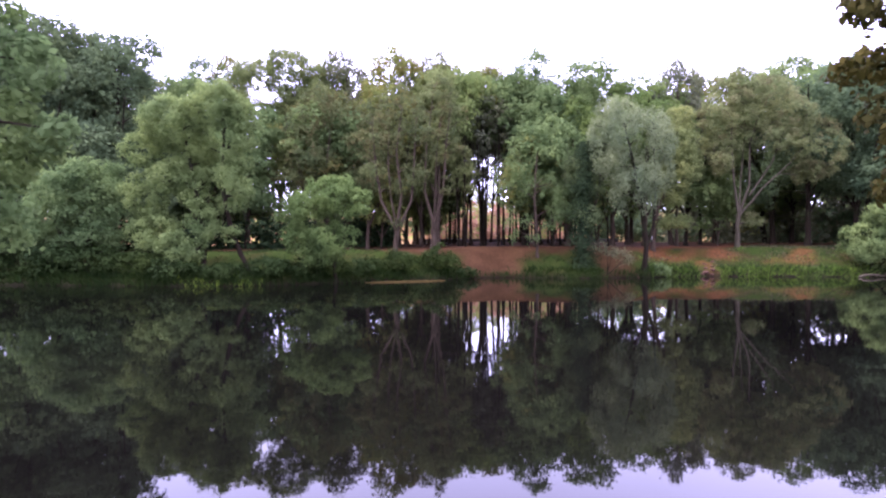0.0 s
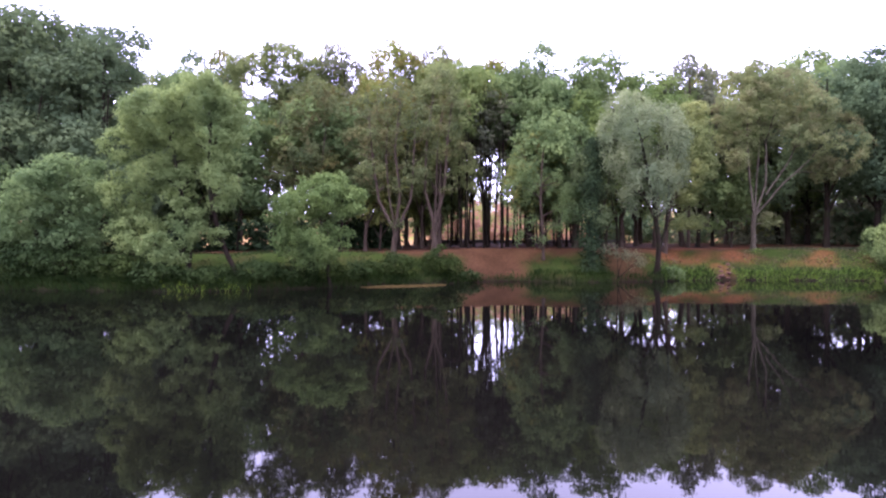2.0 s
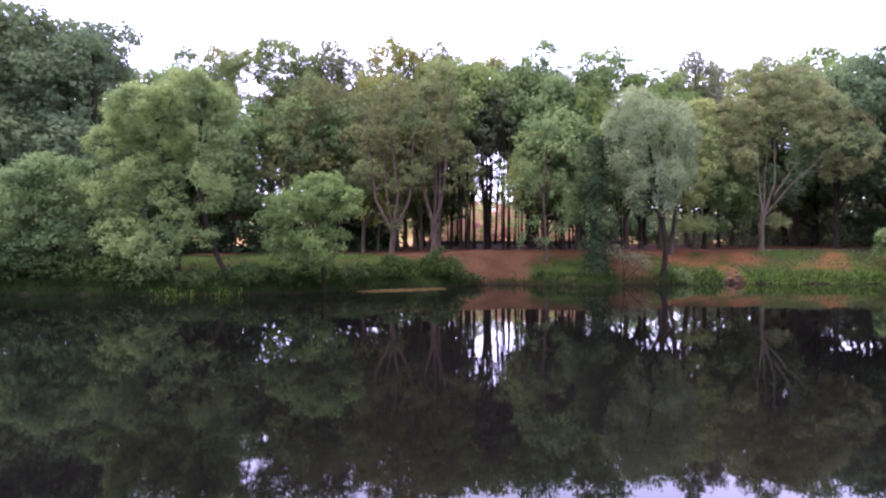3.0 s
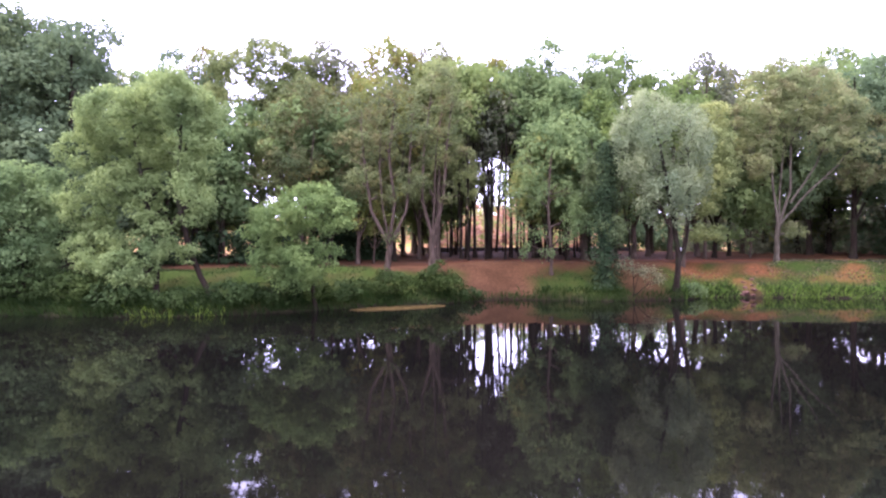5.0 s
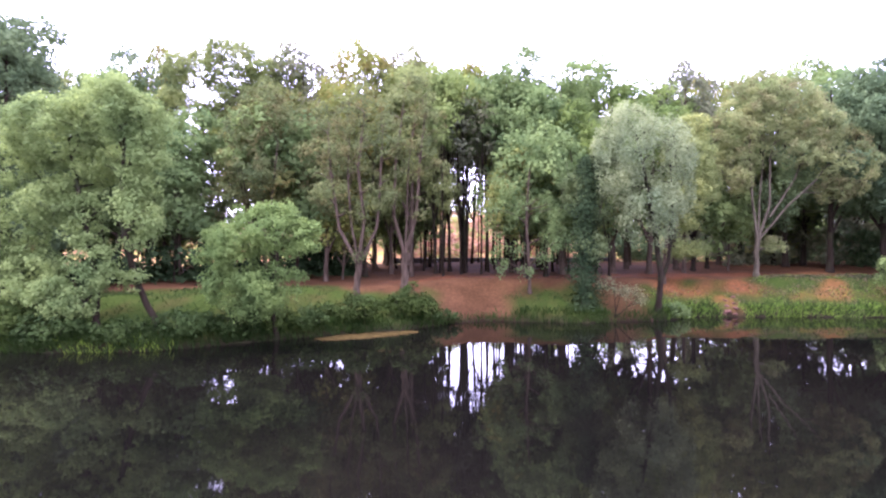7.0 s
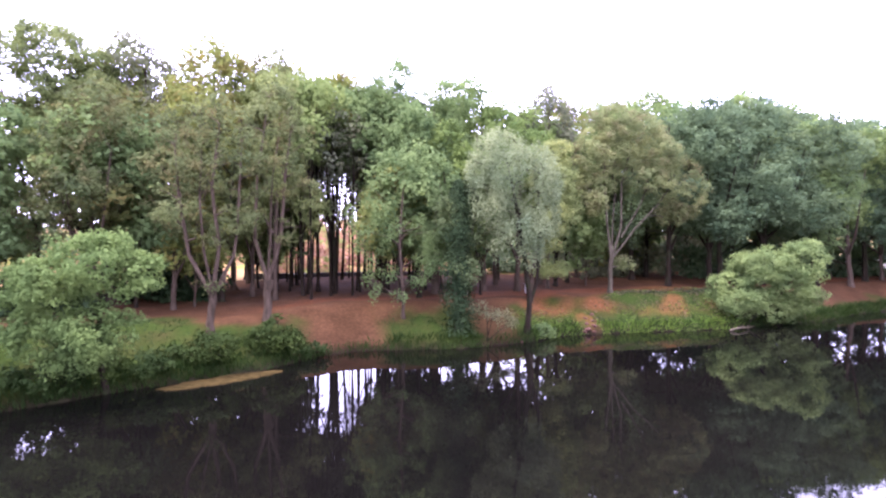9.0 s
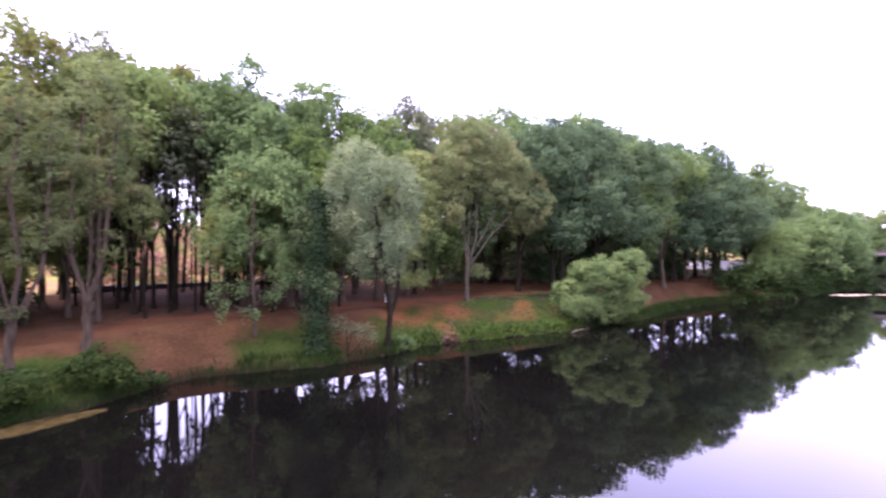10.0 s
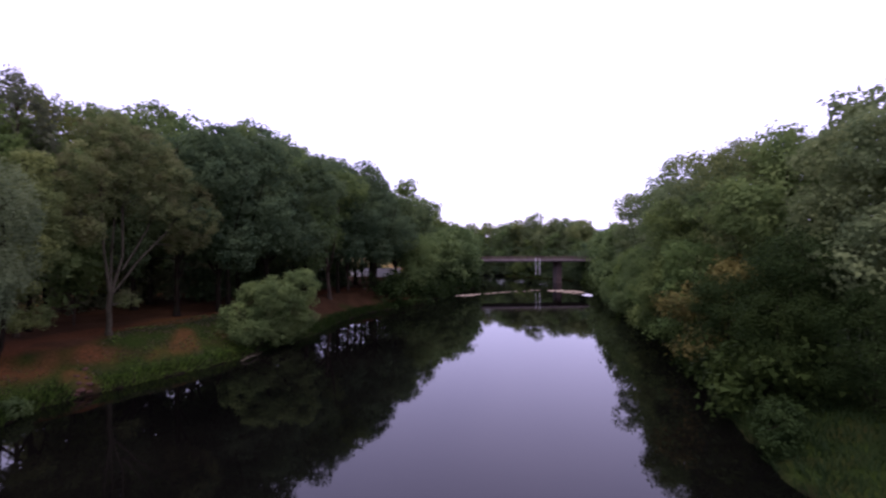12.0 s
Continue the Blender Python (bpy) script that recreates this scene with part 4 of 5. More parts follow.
# near bank
for x, y, kind, sc in ((31, 0.5, "wall", .9), (36.5, 2.2, "leafy", 1.02), (42, 3.2, "wall", 1.05), (47.5, 4.4, "wall", 1.07), (53, 5.6, "wall", 1.06), (59, 7.2, "leafy", 1.03), (65, 8.8, "wall", 1.0), (71.5, 10.8, "wall", .95),
                       (78, 12.5, "bank", 1.2), (84, 14, "bank", 1.2), (91, 15, "bank", 1.2), (98, 16.5, "bank", 1.2), (106, 17, "bank", 1.2), (114, 17.5, "bank", 1.2),
                       (27, -6, "wall", .98), (33, -5.5, "wall", 1.05), (40, -4, "wall", 1.13), (48, -2, "wall", 1.1), (57, 0, "wall", 1.05), (66, 3, "wall", 1.0), (76, 6, "wall", .95), (88, 9, "wall", .9),
                       (29, 3.0, "shade", .9), (33.4, 5.6, "ochre", .95), (38.5, 6.6, "light", .95), (45.5, 7.0, "leafy", .8), (50, 8.6, "light", .9), (56, 10.0, "bank", .85), (62, 11.2, "light", .9), (68, 12.4, "bank", .85),
                       (26.8, 4.2, "shade", .62), (30.5, 5.6, "shade", .7), (24.6, 1.5, "shade", .6), (47, 9.0, "bank", .75), (41, 7.4, "shade", .7), (59, 11.6, "bank", .7), (28, -1.0, "wall", .88)):
    plant(rnd.choice(KINDS[kind + (" deep" if x > 75 or y < -3 else "")]), x, y, rnd.uniform(0, 6.28), sc)
for kind in KINDS.values():
    for ob in kind:
        for o in (*ob.children_recursive, ob):
            bpy.data.objects.remove(o)


def thicket(name, x0, x1, y0, y1, tall, n, seed, mat, label):
    """A belt of undergrowth that no one could count."""
    rng = np.random.default_rng(seed)
    x, y = rng.uniform(x0, x1, n), rng.uniform(y0, y1, n)
    dry = height(x, y) > .1
    x, y, n = x[dry], y[dry], int(dry.sum())
    z = height(x, y) + tall * rng.uniform(0, 1, n) ** 1.3
    cl = np.column_stack([x, y, z, rng.uniform(.7, 1.2, n)])
    v, f = crown_leaves(cl, .24, 33, rng, sharp=True)
    tagged(new(name, mesh_from(name, v, f, 3, mat)), label, "undergrowth", kind="stuff")


def shore_thicket(xs, ys, side, x0, x1, tall, n, seed, mat, label):
    """Leaves that hang over a shoreline (xs, ys); side: +1 beyond it, -1 this side of it."""
    rng = np.random.default_rng(seed)
    x = rng.uniform(x0, x1, n)
    y = np.interp(x, xs, ys) + side * rng.uniform(-.6, 3.5, n)
    z = np.maximum(height(x, y), 0) + tall * rng.uniform(0.03, 1, n) ** 1.2
    v, f = crown_leaves(np.column_stack([x, y, z, rng.uniform(.7, 1.2, n)]), .2, 46, rng, sharp=True)
    tagged(new("undergrowth", mesh_from("undergrowth", v, f, 3, mat)), label, "undergrowth", kind="stuff")


shore_thicket(NEAR_X, NEAR_Y, -1, 112, 136, 6.0, 420, 66, LEAF_DARK, "dark leafy growth on the bank behind the bridge")
shore_thicket(FAR_X, FAR_Y, 1, 94, 113, 6.0, 330, 67, LEAF_DARK, "dark leafy growth on the bank beside the bridge")
shore_thicket(FAR_X, FAR_Y, 1, 56, 94, 2.6, 330, 68, LEAF_SHADED, "growth along the far waterline with shade in its dark green")
shore_thicket(NEAR_X, NEAR_Y, -1, 24.5, 112, 2.4, 800, 69, LEAF_SHADED, "growth along the near waterline with shade in its dark green")


thicket("undergrowth", -60, -1.0, 66, 74, 4.2, 560, 61, LEAF_DARK, "dense dark undergrowth at the back of the wood")
thicket("undergrowth", 16.5, 70, 66, 75, 4.6, 560, 62, LEAF_MID, "dense dark undergrowth at the back of the wood")
thicket("undergrowth", 118, 148, 20, 84, 7.0, 1300, 74, LEAF_DARK, "dense leafy growth on the bank behind the bridge")
thicket("undergrowth", 40, 92, 58, 64, 3.6, 380, 75, LEAF_DARK, "dense dark undergrowth at the back of the wood")
thicket("undergrowth", 15.5, 62, 57.5, 61, 3.2, 520, 76, LEAF_DARK, "dark undergrowth along the far edge of the wood")
# added pale leaves that stand for haze among the far trunks
thicket("undergrowth", 22, 46, 50, 56, 4.5, 220, 78, LEAF_DUN, "grey-green undergrowth added as haze deep in the wood")
thicket("undergrowth", 37, 66, 48, 53, 3.4, 330, 77, LEAF_DARK, "dark undergrowth among the trunks")
thicket("bracken", -2, 20, 59.5, 84, 1.2, 350, 64, LEAF_BRACKEN, "dry orange bracken on the field beyond the wood")
thicket("bushes", -2, 20, 59, 84, 1.6, 130, 65, LEAF_YELLOW, "yellow-green scrub on the field beyond the wood")
# leaves as dark as ivy: the gloom under the canopy is in their colour
thicket("undergrowth", -30, -9, 36.5, 41, 1.8, 190, 71, LEAF_IVY, "dense undergrowth between the trunks with shade in its dark colour")
thicket("undergrowth", -9, -4, 41, 47, 2.0, 90, 72, LEAF_IVY, "undergrowth between the trunks with shade in its dark colour")
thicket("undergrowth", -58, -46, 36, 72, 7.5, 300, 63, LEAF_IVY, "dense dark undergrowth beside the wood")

# ------------------------------------------------------------ the bridge
def bridge():
    a, b = Vector((98.5, 50.0, 0)), Vector((119.0, 14.5, 0))
    d = (b - a)
    length = d.length
    root = new("bridge")
    root.matrix_world = Matrix.Translation((a + b) / 2) @ Matrix.Rotation(math.atan2(d.y, d.x), 4, "Z")
    tagged(root, "low road bridge with brown concrete deck and metal railing", "bridge")
    part("deck", bm_mesh("deck", box_bm(length, 5.0, 0.4, (0, 0, 4.6), .04), CONCRETE), root)
    for s in (-1, 1):
        part("edge_beam", bm_mesh("edge_beam", box_bm(length, 0.3, 0.35, (0, s * 2.66, 4.75), .03), CONCRETE), root)
        part("rail", bm_mesh("rail", box_bm(length, 0.08, 0.08, (0, s * 2.66, 5.15), .01), RUST), root)
        top = part("handrail", bm_mesh("handrail", box_bm(length, 0.08, 0.08, (0, s * 2.66, 5.42), .01), RUST), root)
        n = 22
        post = bm_mesh("post", box_bm(0.1, 0.1, 0.56, (0, s * 2.66, 5.18), .01), RUST)
        for k in range(n):
            ob = part("post", post, top)
            ob.location.x = -length / 2 + (k + 0.5) * length / n
    part("pier", bm_mesh("pier", box_bm(1.1, 2.4, 6.0, (4.3, 0, 1.4), .08), RUST), root)
    for k in (-1, 1):
        part("abutment", bm_mesh("abutment", box_bm(4.0, 6.0, 6.4, (k * (length / 2 - 1), 0, 1.25), .1), CONCRETE), root)
    for x in (-1.25, -0.45):
        part("white_pipe", bm_mesh("white_pipe", box_bm(0.07, 0.07, 3.3, (x, -2.95, 3.5), .015), WHITE_PAINT), root, "white vertical pipe")


bridge()


# ------------------------------------------------------------ far bank: shrubs, ivy, grass, weed
def shrub(x, y, seed, env, mat, label, clump=.4, leaf=.075, per=330, sink=.05, category="shrub", fill=1.0, droop=0.0):
    """A low shrub of a few stems."""
    rng = np.random.default_rng(seed)
    stems = []
    for k in range(3):
        a = 2.1 * k + rng.uniform(-.5, .5)
        e = env[k % len(env)]
        stems.append([(.08 * math.cos(a), .08 * math.sin(a), 0, .03), (.5 * e[0] + .2 * math.cos(a), .5 * e[1] + .2 * math.sin(a), .5 * e[2], .022), (e[0] + .3 * math.cos(a), e[1] + .3 * math.sin(a), e[2] + .2 * e[5], .01)])
    return make_tree("shrub", ground_at(x, y, sink), seed, stems, env, clump, leaf, per, mat, BARK_DARK, label, category, "bank shrubs", limb_r=.02, fill=fill, droop=droop)


shrub(-2.6, 30.9, 71, [(0, -.2, .8, 1.0, .7, .55), (-.9, -.1, .5, .8, .6, .45)], LEAF_SHADED, "broad-leaved green waterside shrub")
shrub(-0.3, 32.1, 72, [(.1, -.2, .9, .7, .6, .6), (.7, -.2, .5, .7, .6, .45), (-.5, -.3, .7, .6, .5, .5), (.2, 0, 1.35, .4, .4, .35)], LEAF_SHADED, "dense dark green waterside shrub")
shrub(14.4, 34.6, 73, [(0, -.1, .35, .75, .5, .35)], LEAF_MID, "low grey-green shrub under the willow", clump=.3)
# these dark leaves stand in for the shadow below the bank's lip
shrub(-15.6, 27.6, 74, [(0, -.3, .6, 1.6, .8, .6), (1.4, -.3, .5, 1.0, .7, .5)], LEAF_SHADED, "shrub hanging over the water with bank shade in its dark green")
shrub(-18.6, 27.9, 75, [(0, -.3, .8, 1.8, .8, .8)], LEAF_SHADED, "shrub hanging over the water with bank shade in its dark green")
shrub(-22.5, 28.2, 76, [(0, -.4, 1.0, 2.0, .9, 1.0)], LEAF_SHADED, "shrub hanging over the water with bank shade in its dark green")
shrub(-7.4, 28.5, 77, [(0, -.3, .5, 1.2, .7, .5)], LEAF_SHADED, "shrub hanging over the water with bank shade in its dark green")
shrub(-11.2, 27.1, 78, [(0, -.2, .35, 1.2, .6, .4)], LEAF_SHADED, "green shrub on the waterline")
shrub(-4.6, 29.8, 79, [(0, -.2, .5, 1.0, .6, .45)], LEAF_SHADED, "shrub on the bank with shade in its dark green")
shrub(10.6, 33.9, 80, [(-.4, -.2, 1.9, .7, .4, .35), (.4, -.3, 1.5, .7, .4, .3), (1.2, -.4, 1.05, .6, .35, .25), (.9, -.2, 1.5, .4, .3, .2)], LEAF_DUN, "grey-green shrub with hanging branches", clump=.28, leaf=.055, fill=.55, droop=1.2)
shrub(-13.6, 27.0, 83, [(0, -.3, .5, 1.3, .6, .5)], LEAF_SHADED, "shrub hanging over the water with bank shade in its dark green")
shrub(-9.2, 27.6, 84, [(0, -.3, .5, 1.1, .6, .45)], LEAF_SHADED, "shrub hanging over the water with bank shade in its dark green")
shrub(-20.6, 28.0, 85, [(0, -.4, .9, 1.4, .7, .8)], LEAF_SHADED, "shrub hanging over the water with bank shade in its dark green")
shrub(1.4, 33.2, 86, [(0, -.1, .3, .9, .4, .3)], LEAF_SHADED, "low green plants at the bay's edge", clump=.3)
shrub(-6.2, 29.4, 87, [(0, -.3, .4, 1.0, .5, .4)], LEAF_SHADED, "shrub under the small tree with shade in its dark green")
shrub(32.5, 35.2, 81, [(0, -.2, .5, 1.3, .7, .5)], LEAF_SHADED, "dark green shrub at the water")
shrub(22.5, 5.0, 82, [(0, .1, .7, .9, .8, .7), (-.8, .2, .4, .7, .6, .45)], LEAF_SHADED, "small green shrub on the near grassy bank")


def ivy(x, y, tall, radius, seed):
    rng = np.random.default_rng(seed)
    n = 9000
    z = rng.uniform(0, 1, n) ** 0.9 * tall
    a = rng.uniform(0, 6.28, n)
    r = radius * (1 + .4 * rng.normal(size=n)) * (1.0 - .35 * z / tall + .35 * np.sin(2.1 * z + .6 * np.sin(a)) * np.sin(a + 1.3 * z))
    lean = .035 * z
    c = np.column_stack([r * np.cos(a) + lean * .2, r * np.sin(a), z])
    nrm = unit(np.column_stack([np.cos(a), np.sin(a), .5 + 0 * a]) + .4 * rng.normal(size=(n, 3)))
    v, f = leaf_arrays(c, nrm, rng.uniform(.04, .075, n), rng, .8)
    ob = new("ivy", mesh_from("ivy", v, f, 4, LEAF_IVY))
    ob.location = ground_at(x, y, 0)
    tagged(ob, "dark ivy climbing a tree trunk on the bank", "ivy", kind="stuff")


ivy(9.1, 34.2, 8.2, .62, 91)


def blades(name, n, seed, x0, x1, where, tall, wide, mat, label, near=False, reach=7.5):
    """Grass blades, one kite each, where the mask where(x, d) lets them grow; d is the distance from the shore."""
    rng = np.random.default_rng(seed)
    x = rng.uniform(x0, x1, n)
    d = rng.uniform(-.1, reach, n)
    keep = rng.uniform(0, 1, n) < where(x, d)
    x, d = x[keep], d[keep]
    y = np.interp(x, NEAR_X, NEAR_Y) - d if near else np.interp(x, FAR_X, FAR_Y) + d
    m = len(x)
    base = np.column_stack([x, y, height(x, y) - .03])
    tuft = .55 + .45 * wobble(x, y, 2.6, 3.0)
    h = tall * rng.uniform(.5, 1.2, m) * (.7 + .6 * np.clip(tuft, 0, 1))
    lean = rng.normal(size=(m, 2)) * .32
    lean[:, 1] -= .45 * (d < .5) * (1 if not near else -1)
    tip = base + np.column_stack([lean[:, 0] * h, lean[:, 1] * h, h])
    a = rng.uniform(0, 3.14, m)
    side = np.column_stack([np.cos(a), np.sin(a), 0 * a]) * wide * rng.uniform(.6, 1.3, m)[:, None]
    mid = base + (tip - base) * .45
    v = np.stack([base, mid + side, tip, mid - side], 1).reshape(-1, 3)
    tagged(new(name, mesh_from(name, v, np.arange(4 * m).reshape(m, 4), 4, mat)), label, "grass", kind="stuff")


def far_grass(x, d):
    w = .8 * wobble(x, d, .9)
    edge = 4.0 + w + 3.5 * (1 - smooth(-7, -2.5, x)) + 3.0 * smooth(20, 26, x) * (1 - smooth(34, 40, x)) - 3.0 * smooth(36, 42, x) - 1.2 * smooth(-4, 1, x) * (1 - smooth(14, 17, x))
    path = np.abs(x - (17.9 + .1 * d))
    return (1 - smooth(edge - .8, edge, d)) * (1 - bay(x)) * smooth(.3, 1.1, path) * (1 - .75 * smooth(13.6, 15, x) * (1 - smooth(20, 22.5, x)) * smooth(1.4, 2.6, d)) * np.clip(.55 + .9 * wobble(x, d, 1.9, 4.0), .08, 1)


def shore_grass(x, d):
    path = np.abs(x - 18.0)
    return (1 - smooth(.3, 1.1, d)) * np.clip(1 - .75 * bay(x), 0, 1) * smooth(.4, 1.0, path) * (.5 + .5 * (wobble(x, d * 0, 1.7) > -.2)) * (1 - .6 * smooth(12, 14, x) * (1 - smooth(29, 33, x)))


def green_patches(x, d):
    return far_grass(x, d) * smooth(-.1, .35, wobble(x, d, 1.15, 2.5) - .25 * smooth(1.5, 4, d) + .1)


blades("grass", 46000, 101, -26, 46, far_grass, .15, .02, GRASS_BLADE, "green grass on the far river bank")
blades("grass", 16000, 102, 14, 40, far_grass, .12, .018, GRASS_DRY, "dry yellow grass on the far river bank")
blades("grass", 30000, 103, -26, 60, shore_grass, .4, .024, GRASS_FRINGE, "tall grass hanging over the waterline", reach=1.2)
blades("grass", 12000, 106, 13.5, 29, shore_grass, .26, .022, GRASS_LIGHT, "lush light green grass along the waterline", reach=1.2)
blades("grass", 40000, 105, 13, 40, green_patches, .1, .018, GRASS_LIGHT, "fresh light green grass on the far river bank")
blades("grass", 800, 107, -14.2, -8.6, lambda x, d: (1 - smooth(.15, .5, d)) * smooth(-14, -11.5, x) * (1 - smooth(-10.8, -8.8, x)) * (wobble(x, d, 2.6, 1.0) > .1), .3, .022, GRASS_LIGHT, "pale green grass tufts at the waterline", reach=.6)
blades("grass", 20000, 104, 14, 40, lambda x, d: (1 - smooth(3.0, 5.5, d)), .4, .022, GRASS_BLADE, "grass on the near river bank", near=True)


def float_patch(name, cx, cy, rx, ry, turn, seed, mat, label, category, lumps=70, size=.35, z=.012):
    """A floating mat: many thin rounded flakes that overlap."""
    rng = np.random.default_rng(seed)
    vs, fs, o = [], [], 0
    for k in range(lumps):
        q = rng.uniform(0, 1) ** .5
        a = rng.uniform(0, 6.28)
        u, w = q * rx * math.cos(a), q * ry * math.sin(a)
        x, y = cx + u * math.cos(turn) - w * math.sin(turn), cy + u * math.sin(turn) + w * math.cos(turn)
        s = size * rng.uniform(.4, 1.3)
        t = np.linspace(0, 6.283, 9)[:-1]
        rr = s * (1 + .25 * rng.normal(size=8))
        ring = np.column_stack([x + 1.5 * rr * np.cos(t) * math.cos(turn) - rr * .6 * np.sin(t) * math.sin(turn), y + 1.5 * rr * np.cos(t) * math.sin(turn) + rr * .6 * np.sin(t) * math.cos(turn), 0 * t - .02])
        top = ring * [1, 1, 0] + [0, 0, z + .0004 * k]
        top[:, :2] += ([x, y] - top[:, :2]) * .12
        v = np.vstack([ring, top, [[x, y, z * 1.6 + .0004 * k]]])
        f = []
        for i in range(8):
            j = (i + 1) % 8
            f += [(i, j, 8 + j), (i, 8 + j, 8 + i), (8 + i, 8 + j, 16)]
        vs.append(v)
        fs.append(np.array(f) + o)
        o += len(v)
    tagged(new(name, mesh_from(name, np.concatenate(vs), np.concatenate(fs), 3, mat, True)), label, category, kind="stuff")


float_patch("floating_weed", -2.1, 29.75, 2.1, .5, .42, 111, WEED, "yellowish mat of floating weed at the shore", "weed", 110, .28)
float_patch("floating_scum", 77.0, 36.2, 2.6, 1.1, -.3, 112, SCUM, "pale patch of floating weed by the far bank", "weed", 34, .3, .02)
float_patch("floating_scum", 80.5, 34.2, 5.0, .35, -.42, 116, SCUM, "pale line of floating weed across the river", "weed", 26, .22, .02)
float_patch("floating_scum", 87, 30.2, 4.5, .4, -.6, 113, SCUM, "pale line of floating weed across the river", "weed", 20, .2, .02)
float_patch("floating_scum", 89.5, 23.2, 2.0, 3.4, -.3, 114, SCUM, "pale mat of floating weed near the bridge", "weed", 70, .36, .02)
float_patch("floating_scum", 86.0, 21.2, 1.2, 2.0, -.2, 117, SCUM, "pale flecks of floating weed near the bank", "weed", 16, .22, .02)
# white flakes paint a bright sky reflection on the water
float_patch("white_water", 83.8, 19.2, 1.5, .7, .3, 115, SKY_GLINT, "white flakes in place of bright sky mirrored by the bank", "foam", 26, .22, .05)


def stone_wall(x0, x1, y, tall, seed):
    rng = np.random.default_rng(seed)
    root = new("stone_wall")
    root.location = ground_at((x0 + x1) / 2, y, .1)
    tagged(root, "low dark stone wall at the edge of the wood", "wall")
    x = x0
    while x < x1:
        w = rng.uniform(.8, 1.5)
        bm = box_bm(w - .02, .45, tall * rng.uniform(.9, 1.08) + .2, (x + w / 2 - (x0 + x1) / 2, rng.uniform(-.03, .03), tall / 2), .05)
        part("stone", bm_mesh("stone", bm, STONE), root)
        x += w


stone_wall(-3, 19, 57.2, .38, 121)


def overhang(at, seed, sx, boughs, mat, label):
    """A near-bank tree whose leafy boughs hang out over the water. boughs: ellipsoids of hanging leaves, in the world."""
    rng = np.random.default_rng(seed + 50)
    boughs = [(x - at[0], y - at[1], z - at[2], *size) for x, y, z, *size in boughs]
    stems = [[(0, 0, 0, .2), (0, .1, 1.6, .18), (.2 * sx, .2, 4.0, .14), (.1 * sx, .3, 7.5, .05)]]
    for x, y, z, rx, ry, rz in boughs:
        stems.append([(0, .1, 1.9, .06), (x * .5, y * .5, z * .6 + 1.0, .035), (x, y, z + .02, .005)])
    crown = [(-1.2 * sx, -1.2, 6.5, 2.2, 2.0, 2.2), (-.3 * sx, -.4, 4.6, 1.1, .9, .9)]
    for x, y, z, *_ in boughs[::2]:
        crown += [(x * .42, y * .42, z * .6 + .8, .55, .5, .4), (x * .68, y * .68, z * .75 + .6, .4, .36, .3)]
    root = make_tree("tree", at, seed, stems, crown, .2, .03, 1250, mat, BARK_DARK, label, group="near bank trees", limb_r=.02)
    for bough in boughs:
        v, f = crown_leaves(crown_clumps([bough], .075, rng, 1.25), .027, 1500, rng, .6)
        part("spray", mesh_from("spray", v, f, 4, mat), root)


overhang(ground_at(-5.6, .2), 131, 1, [(-2.44, 3.0, 3.01, .2, .2, .2), (-2.42, 3.02, 2.77, .15, .15, .09), (-2.2, 3.0, 2.61, .1, .1, .11), (-2.36, 3.05, 2.55, .15, .15, .1), (-2.54, 3.0, 3.32, .13, .15, .12),
                                       (-2.52, 3.0, 2.44, .15, .15, .15), (-2.55, 3.05, 2.22, .13, .15, .1), (-2.55, 3.0, 2.03, .13, .15, .09)], LEAF_MID, "near tree with green boughs over the water")
overhang(ground_at(5.8, .4), 132, -1, [(2.22, 2.6, 3.17, .24, .16, .09), (2.17, 2.62, 2.86, .22, .15, .07), (2.27, 2.6, 2.63, .14, .15, .16), (2.33, 2.62, 2.32, .12, .14, .18)], LEAF_DUSK, "near tree with dark olive-brown boughs over the water")


# ------------------------------------------------------------ small things in the wood
def bench(x, y, turn):
    root = new("bench")
    root.matrix_world = Matrix.Translation(ground_at(x, y, 0.0)) @ Matrix.Rotation(turn, 4, "Z")
    tagged(root, "plain pale grey bench by the stone wall", "bench")
    part("seat", bm_mesh("seat", box_bm(1.5, .38, .07, (0, 0, .46), .01), PALE_STONE), root)
    for k in (-.55, .55):
        part("leg", bm_mesh("leg", box_bm(.14, .32, .5, (k, 0, .2), .01), PALE_STONE), root)


PALE_STONE = plain_material("pale_stone", (0.30, 0.31, 0.34), (0.44, 0.45, 0.48), 0.8, 5.0)
bench(1.2, 55.6, .05)
post_ob = new("marker_post", bm_mesh("marker_post", box_bm(.2, .2, 1.0, (0, 0, .4), .03), WHITE_PAINT))
post_ob.location = ground_at(16.7, 41.7, 0)
tagged(post_ob, "short white marker post in the leaf litter", "post")


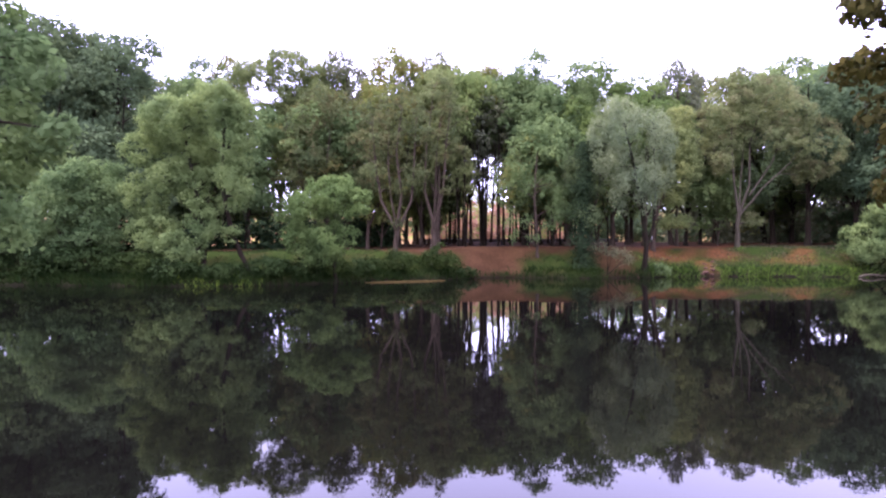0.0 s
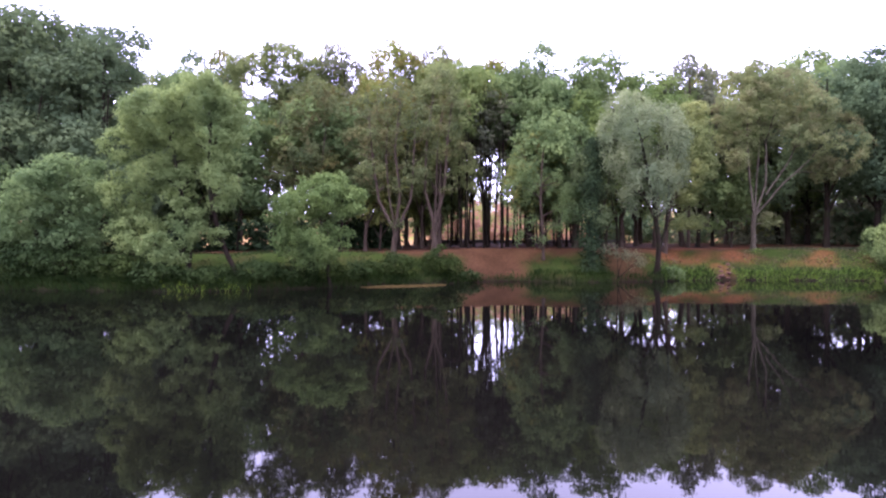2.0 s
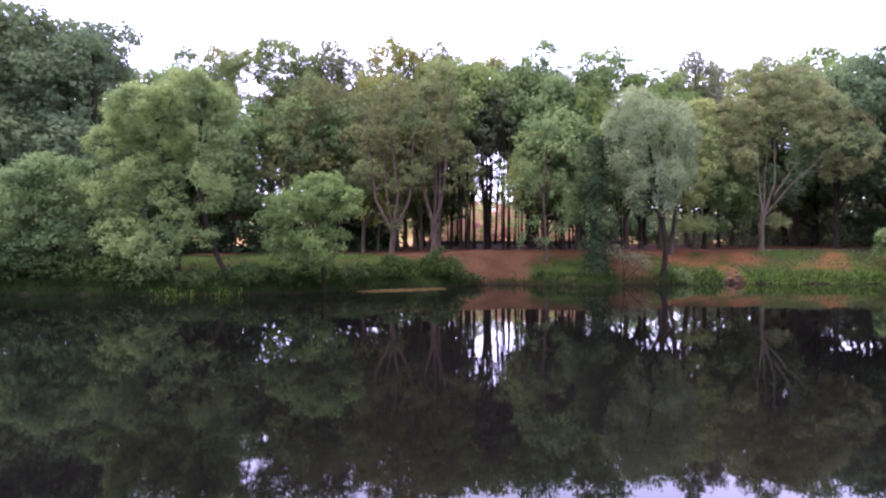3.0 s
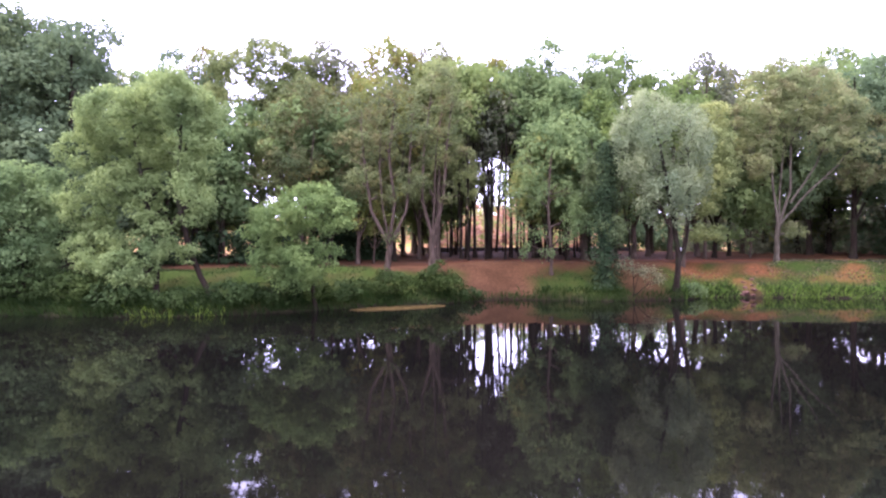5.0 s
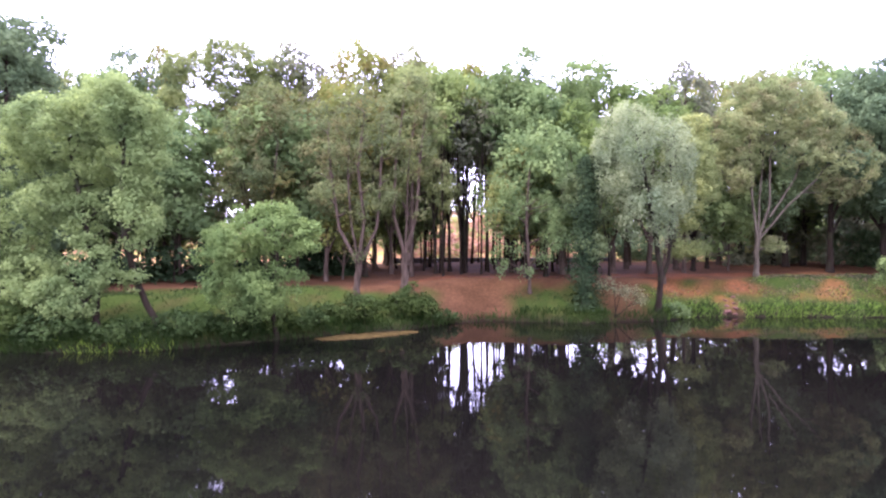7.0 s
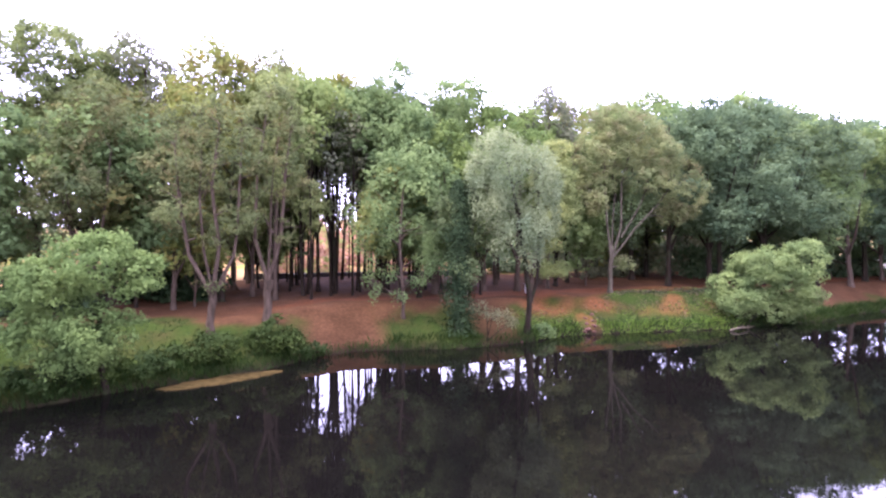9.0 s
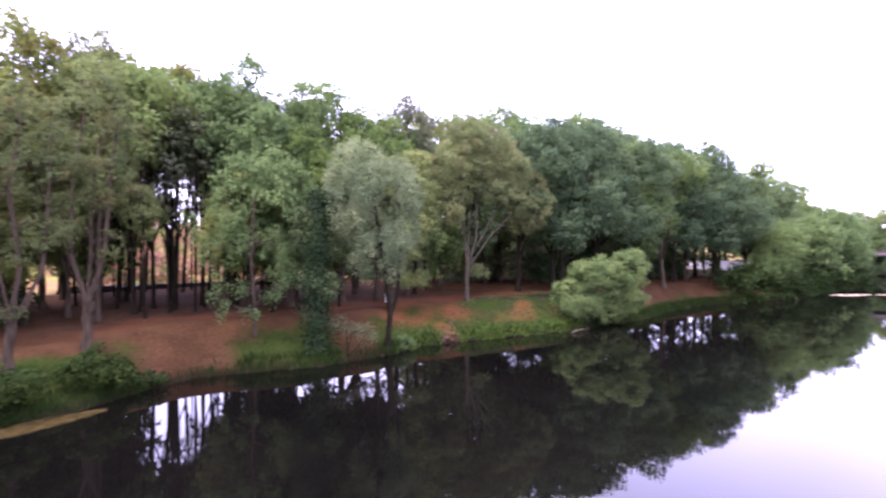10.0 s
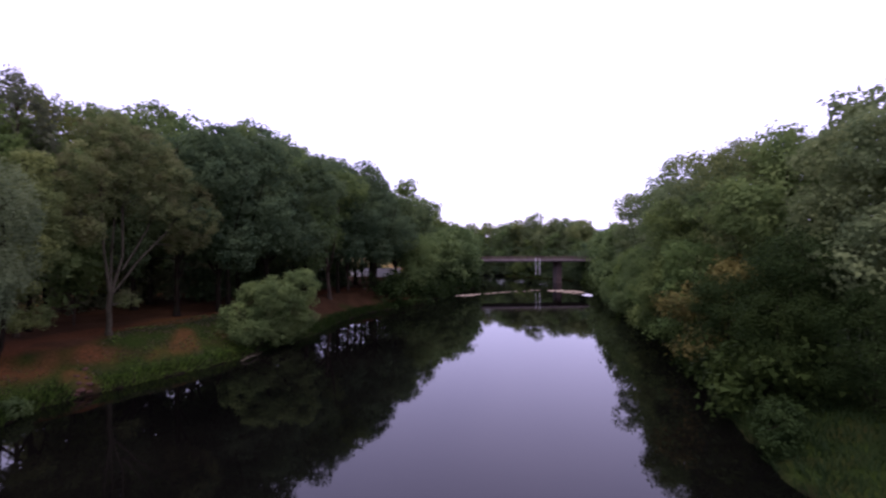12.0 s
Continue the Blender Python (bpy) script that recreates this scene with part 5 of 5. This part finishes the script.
def rock(x, y, size, seed):
    """A worn rock, half sunk in the ground."""
    rng = np.random.default_rng(seed)
    bm = bmesh.new()
    bmesh.ops.create_icosphere(bm, subdivisions=2, radius=1.0)
    knock = rng.normal(size=(4, 3))
    for v in bm.verts:
        c = v.co
        k = 1 + sum(.09 * math.sin(2.3 * (c.x * q[0] + c.y * q[1] + c.z * q[2]) + q[0]) for q in knock)
        v.co = Vector((c.x * 1.25 * k, c.y * .9 * k, c.z * .55 * k)) * size
    ob = new("rock", bm_mesh("rock", bm, RED_STONE))
    ob.location = ground_at(x, y, .12 * size)
    ob.rotation_euler = (0, rng.uniform(-.2, .2), rng.uniform(0, 6.28))
    tagged(ob, "worn reddish rock at the foot of the path", "rock", "rocks at the path's foot")


RED_STONE = plain_material("red_stone", (0.030, 0.015, 0.010), (0.083, 0.043, 0.030), 0.9, 4.0, 0.5, 0.1)
for k, (x, y, size) in enumerate(((17.4, 35.35, .16), (17.75, 35.5, .22), (18.15, 35.4, .14), (18.35, 35.75, .2), (17.95, 35.95, .15), (18.6, 36.3, .17), (18.2, 36.5, .12), (18.9, 36.9, .14), (12.6, 33.9, .13), (12.9, 33.8, .1))):
    rock(x, y, size, 140 + k)


def driftwood(x, y, length, turn, seed):
    """A dead bough lying half in the water."""
    rng = np.random.default_rng(seed)
    root = new("driftwood")
    root.matrix_world = Matrix.Translation((x, y, .02)) @ Matrix.Rotation(turn, 4, "Z")
    tagged(root, "pale dead bough lying in the water by the bush", "driftwood")
    v, f = tube(curve_points((-length / 2, 0, .02), (length / 2, .1, .06), .08, 9, rng), np.linspace(.09, .03, 9), 8, .1, rng)
    part("bough", mesh_from("bough", v, f, 4, BARK_PALE, True), root)
    for k in (-.2, .15, .3):
        v, f = tube(curve_points((k * length, .02, .05), (k * length + .35, rng.uniform(-.3, .3), .22), .1, 5, rng), np.linspace(.03, .01, 5), 5)
        part("twig", mesh_from("twig", v, f, 4, BARK_PALE, True), root)


driftwood(27.7, 33.85, 2.0, .15, 151)


def garden_wall(x, y, length, tall, turn):
    root = new("garden_wall")
    root.matrix_world = Matrix.Translation(ground_at(x, y, .1)) @ Matrix.Rotation(turn, 4, "Z")
    tagged(root, "low white plastered wall seen between trunks", "wall")
    part("body", bm_mesh("body", box_bm(length, .22, tall, (0, 0, tall / 2), .02), WHITE_PAINT), root)
    part("coping", bm_mesh("coping", box_bm(length + .06, .32, .08, (0, 0, tall + .045), .015), PALE_STONE), root)


garden_wall(79, 55, 11, 1.45, radians(-59))
garden_wall(73, 61.5, 3.2, 1.1, radians(-55))
